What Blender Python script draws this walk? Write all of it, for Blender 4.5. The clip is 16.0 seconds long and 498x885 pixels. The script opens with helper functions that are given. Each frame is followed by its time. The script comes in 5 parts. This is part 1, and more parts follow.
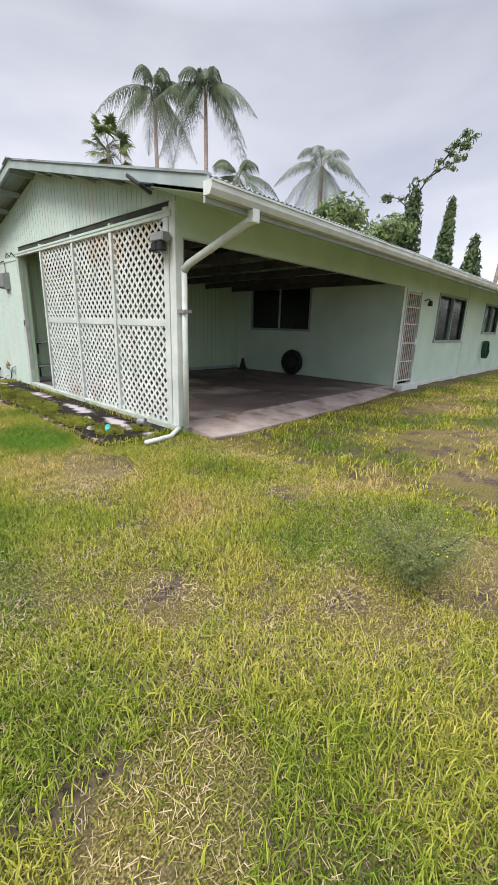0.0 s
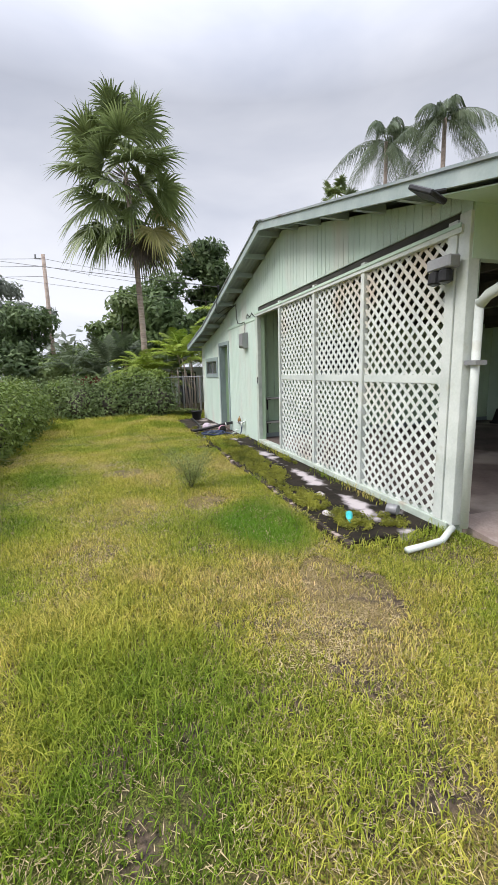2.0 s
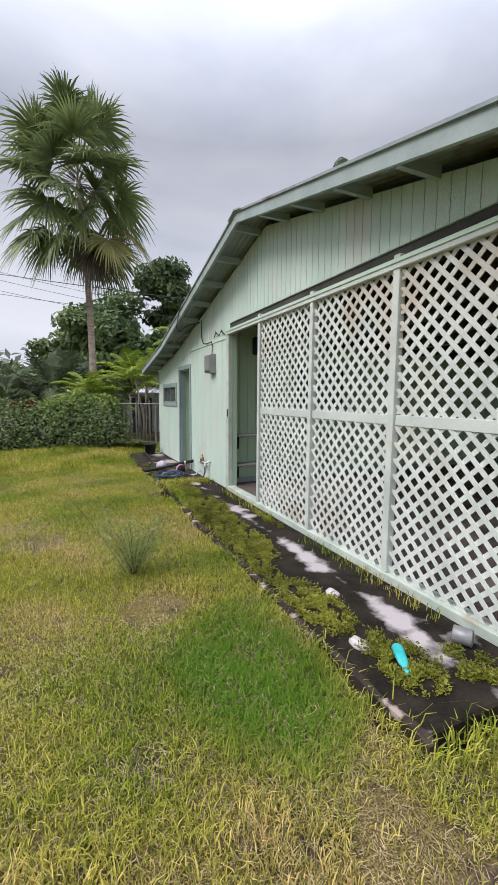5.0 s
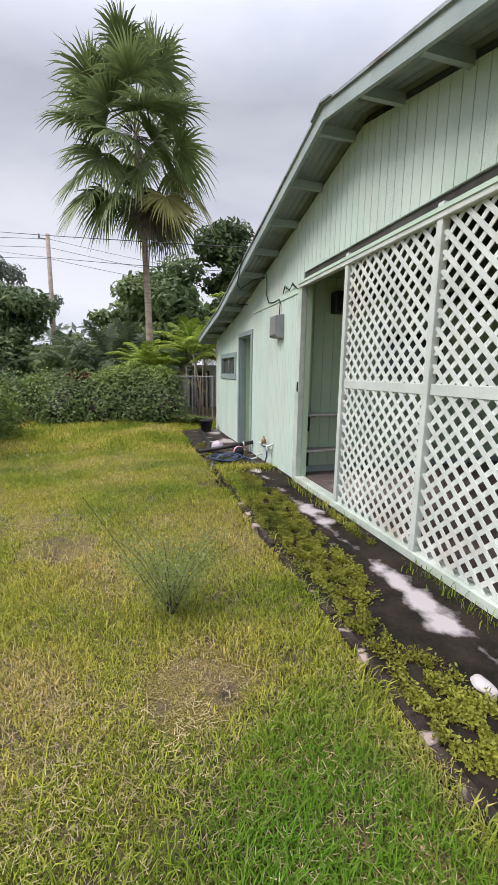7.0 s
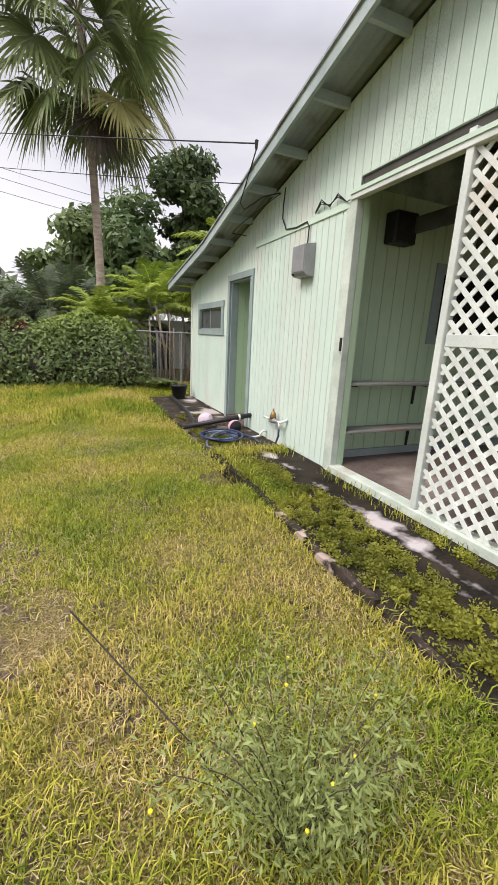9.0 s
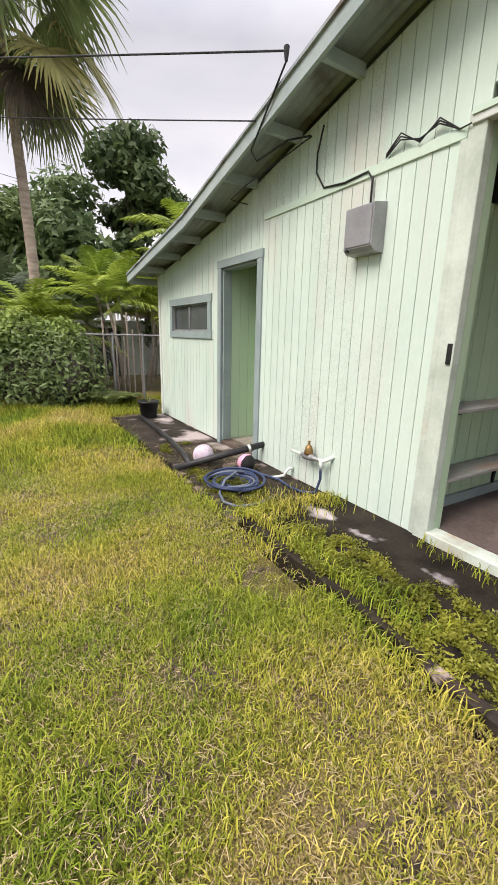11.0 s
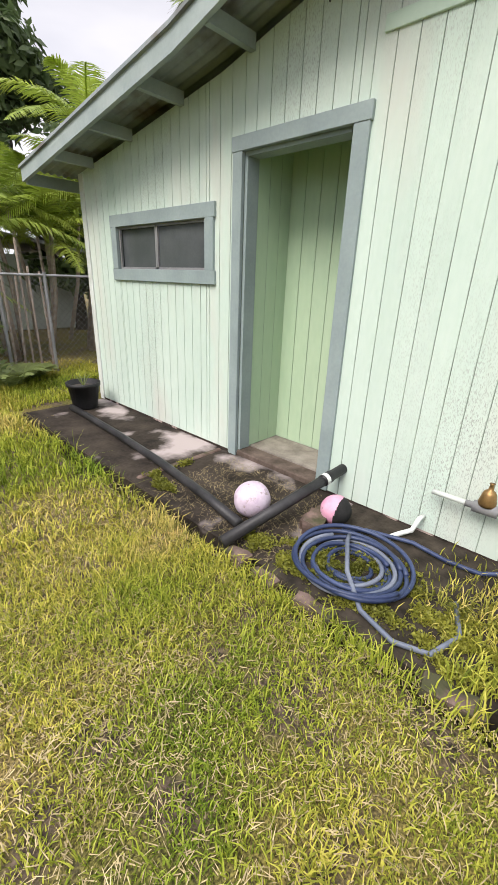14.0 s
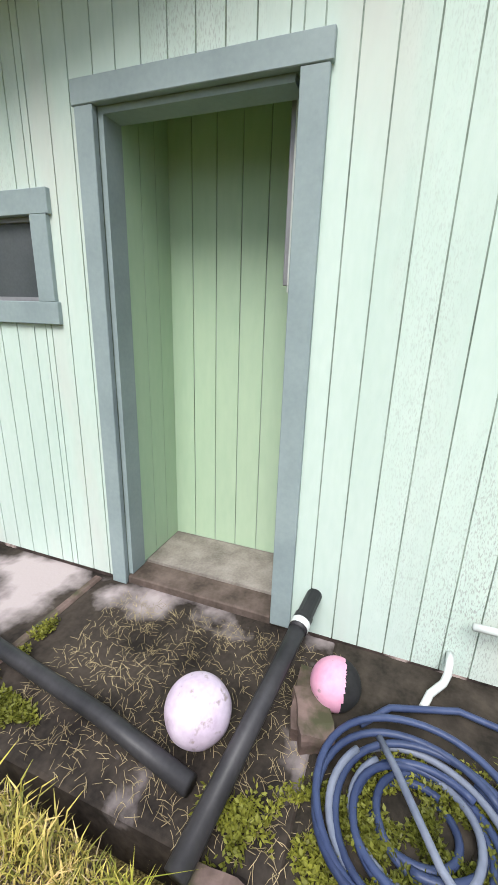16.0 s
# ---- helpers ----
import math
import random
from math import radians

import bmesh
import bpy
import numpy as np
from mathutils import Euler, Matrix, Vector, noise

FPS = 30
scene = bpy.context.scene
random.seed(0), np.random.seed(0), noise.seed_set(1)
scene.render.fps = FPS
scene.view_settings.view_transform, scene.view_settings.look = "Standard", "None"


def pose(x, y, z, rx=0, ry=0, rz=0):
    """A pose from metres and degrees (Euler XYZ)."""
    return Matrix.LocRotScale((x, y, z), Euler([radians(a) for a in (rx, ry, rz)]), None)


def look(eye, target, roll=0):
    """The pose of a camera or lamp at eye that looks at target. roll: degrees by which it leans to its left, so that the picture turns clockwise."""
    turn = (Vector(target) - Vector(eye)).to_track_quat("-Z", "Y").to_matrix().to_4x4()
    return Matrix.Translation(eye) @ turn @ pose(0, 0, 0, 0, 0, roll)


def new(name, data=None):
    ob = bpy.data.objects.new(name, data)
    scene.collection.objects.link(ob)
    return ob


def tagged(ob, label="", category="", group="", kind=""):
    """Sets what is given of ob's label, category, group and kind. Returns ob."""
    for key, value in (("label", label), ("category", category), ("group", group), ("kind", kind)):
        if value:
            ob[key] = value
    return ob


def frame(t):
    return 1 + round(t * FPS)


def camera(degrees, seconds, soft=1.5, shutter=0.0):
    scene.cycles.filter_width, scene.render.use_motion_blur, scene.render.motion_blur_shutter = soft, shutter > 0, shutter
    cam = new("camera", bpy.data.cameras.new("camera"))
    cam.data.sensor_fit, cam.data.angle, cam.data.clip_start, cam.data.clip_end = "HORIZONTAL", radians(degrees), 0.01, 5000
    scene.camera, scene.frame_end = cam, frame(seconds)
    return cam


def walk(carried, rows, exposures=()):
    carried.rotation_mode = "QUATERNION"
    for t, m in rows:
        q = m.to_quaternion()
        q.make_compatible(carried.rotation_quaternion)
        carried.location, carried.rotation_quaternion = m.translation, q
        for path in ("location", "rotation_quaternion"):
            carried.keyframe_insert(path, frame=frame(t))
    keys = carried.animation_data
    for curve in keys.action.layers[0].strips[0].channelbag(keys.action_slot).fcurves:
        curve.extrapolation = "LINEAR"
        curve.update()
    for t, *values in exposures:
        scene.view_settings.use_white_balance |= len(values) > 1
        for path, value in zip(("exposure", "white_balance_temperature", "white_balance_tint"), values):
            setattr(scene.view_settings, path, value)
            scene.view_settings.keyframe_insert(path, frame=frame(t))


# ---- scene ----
cam = camera(63.4, 16.0)
PATH = [
    (0, (-0.081, -0.11, 1.513), (1.327, 1.201, 0.964), 1.7),
    (0.5, (0.115, 0.163, 1.501), (1.25, 1.713, 0.945), 0.3),
    (1, (0.166, 0.572, 1.59), (1.061, 2.281, 1.063), -2.5),
    (1.5, (0.239, 0.978, 1.598), (0.957, 2.793, 1.165), -2.4),
    (2, (0.267, 1.375, 1.659), (0.875, 3.249, 1.31), -1.5),
    (2.5, (0.236, 1.745, 1.69), (0.796, 3.642, 1.392), -1.0),
    (3, (0.228, 2.048, 1.699), (0.773, 3.952, 1.425), -1.3),
    (3.5, (0.351, 2.37, 1.772), (0.956, 4.258, 1.507), -2.2),
    (3.7, (0.402, 2.492, 1.773), (1.068, 4.361, 1.521), -2.0),
    (5.8, (0.754, 3.45, 1.659), (1.578, 5.259, 1.44), 0.6),
    (6, (0.773, 3.57, 1.651), (1.57, 5.385, 1.389), 0.2),
    (6.5, (0.85, 3.923, 1.618), (1.517, 5.778, 1.283), -0.6),
    (7, (0.945, 4.276, 1.642), (1.492, 6.169, 1.301), 0.9),
    (7.5, (0.932, 4.647, 1.582), (1.563, 6.497, 1.156), 2.9),
    (8, (0.866, 5.105, 1.517), (1.488, 6.946, 1.044), 3.3),
    (8.5, (0.743, 5.575, 1.5), (1.384, 7.402, 0.997), 3.1),
    (9, (0.658, 6.001, 1.5), (1.441, 7.77, 0.991), 2.8),
    (9.5, (0.663, 6.471, 1.51), (1.536, 8.207, 1.036), 2.6),
    (10, (0.598, 6.927, 1.532), (1.518, 8.647, 1.088), 1.9),
    (10.2, (0.582, 7.09, 1.551), (1.517, 8.803, 1.111), 1.8),
    (12.3, (0.756, 8.962, 1.524), (1.923, 10.406, 0.78), 1.1),
    (12.5, (0.764, 9.116, 1.488), (1.957, 10.524, 0.717), 1.2),
    (13, (0.771, 9.512, 1.475), (2.024, 10.836, 0.653), 1.9),
    (13.5, (0.776, 9.943, 1.475), (2.078, 11.223, 0.66), 2.2),
    (14, (0.787, 10.319, 1.536), (2.152, 11.577, 0.791), 2.2),
    (14.5, (0.84, 10.603, 1.579), (2.375, 11.699, 0.913), 1.8),
    (15, (1.051, 10.822, 1.578), (2.738, 11.724, 0.993), 2.3),
    (15.5, (1.309, 11.037, 1.588), (3.085, 11.784, 1.054), 3.1),
    (16, (1.534, 11.332, 1.567), (3.323, 11.992, 0.965), 1.8),
]
EXPOSURES = [(0.0, 0.4, 6500, 10), (1.5, 0.5, 6500, 8), (2.5, 0.22, 6450, 10), (3.5, 0.1, 6400, 10), (7.0, 0.27, 6500, 10), (10.0, 0.57, 7000, 13), (13.5, 0.62, 6900, 12), (16.0, 0.68, 6350, 10)]
walk(cam, [(t, look(eye, target, roll)) for t, eye, target, roll in PATH],
     exposures=EXPOSURES)

# ---- world, sun, exposure ----
world = bpy.data.worlds.new("overcast_sky")
scene.world = world
world.use_nodes = True
wn, wl = world.node_tree.nodes, world.node_tree.links
wn.clear()


def wnode(kind, **values):
    n = wn.new(kind)
    for k, v in values.items():
        n.inputs[k].default_value = v
    return n


sky = wn.new("ShaderNodeTexSky")
sky.sky_type = "NISHITA"
sky.sun_disc = False
sky.sun_elevation, sky.sun_rotation = radians(50), radians(265)
sky_bg = wnode("ShaderNodeBackground", Strength=0.06)
wl.new(sky.outputs[0], sky_bg.inputs[0])
geo = wn.new("ShaderNodeTexCoord")
stretch = wn.new("ShaderNodeMapping")
stretch.inputs["Scale"].default_value = (1.0, 1.0, 2.6)
wl.new(geo.outputs["Generated"], stretch.inputs[0])
clouds = wnode("ShaderNodeTexNoise", Scale=1.7, Detail=5.0, Roughness=0.5, Distortion=0.3)
wl.new(stretch.outputs[0], clouds.inputs["Vector"])
tone = wn.new("ShaderNodeValToRGB")
tone.color_ramp.elements[0].position, tone.color_ramp.elements[0].color = 0.32, (0.52, 0.55, 0.66, 1)
tone.color_ramp.elements[1].position, tone.color_ramp.elements[1].color = 0.68, (0.80, 0.81, 0.89, 1)
wl.new(clouds.outputs["Fac"], tone.inputs[0])
updown = wn.new("ShaderNodeSeparateXYZ")
wl.new(geo.outputs["Generated"], updown.inputs[0])
rise = wn.new("ShaderNodeValToRGB")
dome = rise.color_ramp.elements
dome[0].position, dome[0].color = 0.0, (0.285, 0.285, 0.285, 1)
dome[1].position, dome[1].color = 1.0, (0.95, 0.95, 0.95, 1)
for height, level in ((0.25, 0.235), (0.5, 0.19), (0.7, 0.45)):
    dome.new(height).color = (level, level, level, 1)
wl.new(updown.outputs["Z"], rise.inputs[0])
gain = wn.new("ShaderNodeMath")
gain.operation = "MULTIPLY"
gain.inputs[1].default_value = 4.0
wl.new(rise.outputs[0], gain.inputs[0])
cloud_bg = wn.new("ShaderNodeBackground")
wl.new(tone.outputs[0], cloud_bg.inputs[0])
wl.new(gain.outputs[0], cloud_bg.inputs[1])
mixed = wnode("ShaderNodeMixShader", Fac=0.9)
wl.new(sky_bg.outputs[0], mixed.inputs[1])
wl.new(cloud_bg.outputs[0], mixed.inputs[2])
wout = wn.new("ShaderNodeOutputWorld")
wl.new(mixed.outputs[0], wout.inputs[0])

sun = new("sun", bpy.data.lights.new("sun", "SUN"))
sun.data.energy, sun.data.angle, sun.data.color = 2.2, radians(30), (1.0, 0.96, 0.9)
sun.matrix_basis = look((-16, -1.5, 19), (0, 0, 0))

# ---- materials ----
def material(name, dark, light, scale=6.0, rough=0.8, bump=0.15, fine=60.0, metal=0.0, stretch_xyz=(1, 1, 1), island=0.0,
             stain=None, stain_scale=1.2, stain_at=(0.55, 0.7), spread=(0.3, 0.7), alpha_trans=0.0, spec=0.3, mildew=None, worn_strip=None):
    """Two colours mixed by noise at two scales, an optional stain layer, bump, and per-object variation."""
    m = bpy.data.materials.new(name)
    m.use_nodes = True
    n, l = m.node_tree.nodes, m.node_tree.links
    b = n["Principled BSDF"]
    co = n.new("ShaderNodeTexCoord")
    mp = n.new("ShaderNodeMapping")
    mp.inputs["Scale"].default_value = stretch_xyz
    l.new(co.outputs["Object"], mp.inputs[0])

    def noise_tex(s, detail=5.0):
        t = n.new("ShaderNodeTexNoise")
        t.inputs["Scale"].default_value, t.inputs["Detail"].default_value = s, detail
        l.new(mp.outputs[0], t.inputs["Vector"])
        return t

    big, small = noise_tex(scale), noise_tex(fine, 3.0)
    add = n.new("ShaderNodeMath")
    add.operation = "MULTIPLY_ADD"
    add.inputs[1].default_value = 0.3
    l.new(small.outputs["Fac"], add.inputs[0])
    l.new(big.outputs["Fac"], add.inputs[2])
    ramp = n.new("ShaderNodeValToRGB")
    ramp.color_ramp.elements[0].position, ramp.color_ramp.elements[1].position = spread[0] + 0.15, spread[1] + 0.15
    ramp.color_ramp.elements[0].color, ramp.color_ramp.elements[1].color = (*dark, 1), (*light, 1)
    l.new(add.outputs[0], ramp.inputs[0])
    colour = ramp.outputs[0]
    if island:
        g = n.new("ShaderNodeNewGeometry")
        o = n.new("ShaderNodeObjectInfo")
        s = n.new("ShaderNodeMath")
        s.operation = "ADD"
        l.new(g.outputs["Random Per Island"], s.inputs[0])
        l.new(o.outputs["Random"], s.inputs[1])
        r = n.new("ShaderNodeMapRange")
        r.inputs["From Max"].default_value = 2.0
        r.inputs["To Min"].default_value, r.inputs["To Max"].default_value = 1 - island, 1 + island
        l.new(s.outputs[0], r.inputs["Value"])
        h = n.new("ShaderNodeHueSaturation")
        l.new(r.outputs[0], h.inputs["Value"])
        l.new(colour, h.inputs["Color"])
        colour = h.outputs[0]
    if stain:
        st = noise_tex(stain_scale, 8.0)
        sr = n.new("ShaderNodeMapRange")
        sr.inputs["From Min"].default_value, sr.inputs["From Max"].default_value = stain_at
        worn = st.outputs["Fac"]
        if worn_strip:
            # a trodden strip along x, paler than the rest
            sx, dist, near, both = n.new("ShaderNodeSeparateXYZ"), n.new("ShaderNodeMath"), n.new("ShaderNodeMapRange"), n.new("ShaderNodeMath")
            l.new(co.outputs["Object"], sx.inputs[0])
            dist.operation = "SUBTRACT"
            dist.inputs[1].default_value = worn_strip[0]
            l.new(sx.outputs["X"], dist.inputs[0])
            flat = n.new("ShaderNodeMath")
            flat.operation = "ABSOLUTE"
            l.new(dist.outputs[0], flat.inputs[0])
            near.inputs["From Max"].default_value = worn_strip[1]
            near.inputs["To Min"].default_value, near.inputs["To Max"].default_value = worn_strip[2], -worn_strip[2]
            l.new(flat.outputs[0], near.inputs["Value"])
            both.operation = "ADD"
            l.new(worn, both.inputs[0])
            l.new(near.outputs[0], both.inputs[1])
            worn = both.outputs[0]
        l.new(worn, sr.inputs["Value"])
        mx = n.new("ShaderNodeMix")
        mx.data_type = "RGBA"
        l.new(sr.outputs[0], mx.inputs["Factor"])
        l.new(colour, mx.inputs["A"])
        mx.inputs["B"].default_value = (*stain, 1)
        colour = mx.outputs["Result"]
    if mildew:
        # dark flecks gathered in cloudy areas
        area, fleck = noise_tex(1.7, 3.0), noise_tex(210, 6.0)
        streak = n.new("ShaderNodeMapping")
        streak.inputs["Scale"].default_value = (1, 1, 0.3)
        l.new(co.outputs["Object"], streak.inputs[0])
        l.new(streak.outputs[0], fleck.inputs["Vector"])
        ma, mf = n.new("ShaderNodeMapRange"), n.new("ShaderNodeMapRange")
        ma.inputs["From Min"].default_value, ma.inputs["From Max"].default_value = 0.46, 0.72
        mf.inputs["From Min"].default_value, mf.inputs["From Max"].default_value = 0.50, 0.66
        l.new(area.outputs["Fac"], ma.inputs["Value"])
        l.new(fleck.outputs["Fac"], mf.inputs["Value"])
        mm = n.new("ShaderNodeMath")
        mm.operation = "MULTIPLY"
        l.new(ma.outputs[0], mm.inputs[0])
        l.new(mf.outputs[0], mm.inputs[1])
        md = n.new("ShaderNodeMix")
        md.data_type = "RGBA"
        l.new(mm.outputs[0], md.inputs["Factor"])
        l.new(colour, md.inputs["A"])
        md.inputs["B"].default_value = (*mildew, 1)
        colour = md.outputs["Result"]
    l.new(colour, b.inputs["Base Color"])
    b.inputs["Roughness"].default_value, b.inputs["Metallic"].default_value = rough, metal
    b.inputs["Specular IOR Level"].default_value = spec
    if bump:
        bp = n.new("ShaderNodeBump")
        bp.inputs["Strength"].default_value, bp.inputs["Distance"].default_value = bump, 0.01
        l.new(add.outputs[0], bp.inputs["Height"])
        l.new(bp.outputs[0], b.inputs["Normal"])
    if alpha_trans:
        tr = n.new("ShaderNodeBsdfTranslucent")
        l.new(colour, tr.inputs[0])
        mixs = n.new("ShaderNodeMixShader")
        mixs.inputs[0].default_value = alpha_trans
        l.new(b.outputs[0], mixs.inputs[1])
        l.new(tr.outputs[0], mixs.inputs[2])
        l.new(mixs.outputs[0], n["Material Output"].inputs[0])
    return m


MINT = material("mint_siding", (0.54, 0.67, 0.59), (0.66, 0.76, 0.69), 1.3, 0.65, 0.1, 40, stretch_xyz=(1, 1, 0.3), island=0.04,
                stain=(0.62, 0.60, 0.55), stain_scale=2.0, stain_at=(0.54, 0.8), mildew=(0.36, 0.385, 0.355))
MINT_PLAIN = material("mint_paint", (0.50, 0.64, 0.54), (0.6, 0.73, 0.62), 1.4, 0.6, 0.06, 30)
# darker copy of the mint paint, with the shade of recess and carport in it
MINT_SHADED = material("mint_shaded", (0.40, 0.55, 0.38), (0.50, 0.63, 0.45), 1.2, 0.6, 0.08, 30, stretch_xyz=(1, 1, 0.3), island=0.04)
GROOVE = material("groove_shadow", (0.15, 0.19, 0.155), (0.42, 0.5, 0.43), 3, 0.9, 0.1)
WHITE = material("white_paint", (0.52, 0.56, 0.53), (0.70, 0.73, 0.70), 3, 0.55, 0.08, 50, island=0.05,
                 stain=(0.45, 0.43, 0.33), stain_scale=4.5, stain_at=(0.6, 0.85))
LATTICE = material("lattice_white", (0.55, 0.58, 0.55), (0.74, 0.77, 0.74), 4, 0.6, 0.08, 50, island=0.05,
                   stain=(0.50, 0.38, 0.28), stain_scale=1.1, stain_at=(0.54, 0.8))
GREY_TRIM = material("grey_trim", (0.25, 0.31, 0.315), (0.33, 0.40, 0.40), 3, 0.55, 0.06, 50)
FASCIA = material("fascia_paint", (0.29, 0.35, 0.35), (0.40, 0.46, 0.45), 3, 0.6, 0.08, 40)
TIN = material("roof_tin", (0.24, 0.28, 0.29), (0.36, 0.40, 0.41), 2.5, 0.6, 0.08, 30, metal=0.1, stain=(0.12, 0.09, 0.07), stain_scale=2.0)
# near-black timber; also paints the shadow line over the lattice
DARK_WOOD_AND_SHADE = material("dark_rafter_and_gap_shade", (0.04, 0.04, 0.035), (0.09, 0.085, 0.075), 4, 0.85, 0.1)
# floor colour lowered to deepen the carport's shade; the pale stain is its own
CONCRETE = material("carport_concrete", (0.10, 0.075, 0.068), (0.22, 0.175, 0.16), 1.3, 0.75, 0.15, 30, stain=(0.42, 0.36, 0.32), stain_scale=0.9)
SLAB = material("mossy_concrete", (0.012, 0.010, 0.008), (0.04, 0.032, 0.024), 5, 0.8, 0.4, 40,
                stain=(0.50, 0.45, 0.46), stain_scale=2.6, stain_at=(0.56, 0.66), spec=0.12, worn_strip=(2.76, 0.22, 0.11))
SLAB_FAR = material("stained_slab", (0.016, 0.013, 0.011), (0.06, 0.048, 0.038), 5, 0.8, 0.4, 40,
                    stain=(0.42, 0.36, 0.35), stain_scale=2.4, stain_at=(0.54, 0.68), spec=0.12, worn_strip=(2.98, 0.4, 0.08))
KERB = material("weathered_kerb", (0.014, 0.011, 0.009), (0.07, 0.05, 0.042), 9, 0.9, 0.4, 50, stain=(0.42, 0.33, 0.30), stain_scale=6, stain_at=(0.56, 0.62))
GLASS = material("window_screen", (0.07, 0.08, 0.085), (0.11, 0.12, 0.125), 3, 0.25, 0.02, 80, spec=0.5)
DARK_GLASS = material("dark_window", (0.008, 0.009, 0.01), (0.015, 0.016, 0.018), 3, 0.12, 0.0, spec=0.5)
BLACK = material("black_plastic", (0.012, 0.012, 0.013), (0.03, 0.03, 0.032), 6, 0.5, 0.08, 60)
GREY_METAL = material("grey_metal", (0.25, 0.25, 0.26), (0.36, 0.36, 0.37), 4, 0.45, 0.05, metal=0.3)
RUBBER = material("rubber", (0.01, 0.01, 0.01), (0.025, 0.025, 0.025), 8, 0.85, 0.2)
BARK = material("bark", (0.26, 0.20, 0.17), (0.46, 0.38, 0.32), 5, 0.9, 0.5, 30, stretch_xyz=(1, 1, 3))
BARK_DARK = material("dark_bark", (0.04, 0.034, 0.028), (0.11, 0.095, 0.08), 7, 0.9, 0.5, 30)


def leaf_material(name, dark, light, trans=0.3, island=0.45, scale=0.8, rough=0.5):
    return material(name, dark, light, scale, rough, 0.0, 8.0, island=island, alpha_trans=trans)


PALM_LEAF = leaf_material("fan_palm_leaf", (0.10, 0.14, 0.045), (0.26, 0.32, 0.13), rough=0.35)
PALM_YELLOW = leaf_material("yellowing_palm_leaf", (0.22, 0.21, 0.06), (0.32, 0.30, 0.12))
PALM_DEAD = leaf_material("dead_palm_leaf", (0.05, 0.04, 0.03), (0.11, 0.09, 0.07))
ARECA = leaf_material("areca_leaf", (0.2, 0.29, 0.04), (0.42, 0.5, 0.09))
FEATHER = leaf_material("feather_palm_leaf", (0.07, 0.10, 0.05), (0.16, 0.2, 0.11))
DARK_LEAF = leaf_material("dark_tree_leaf", (0.06, 0.10, 0.04), (0.16, 0.22, 0.09))
MID_LEAF = leaf_material("tree_leaf", (0.10, 0.15, 0.05), (0.22, 0.28, 0.11))
# air haze is mixed into this leaf colour: paler and greyer green
HAZY_LEAF = leaf_material("hazed_leaf", (0.18, 0.21, 0.17), (0.30, 0.33, 0.27))
HEDGE_LEAF = leaf_material("hedge_leaf", (0.11, 0.17, 0.035), (0.26, 0.34, 0.08), scale=1.5)
RED_LEAF = leaf_material("red_leaf", (0.12, 0.02, 0.02), (0.25, 0.06, 0.04))
WEED = leaf_material("moss_weed", (0.12, 0.135, 0.02), (0.36, 0.36, 0.055), scale=3)
SHRUB = leaf_material("shrub_leaf", (0.13, 0.17, 0.05), (0.24, 0.28, 0.10))


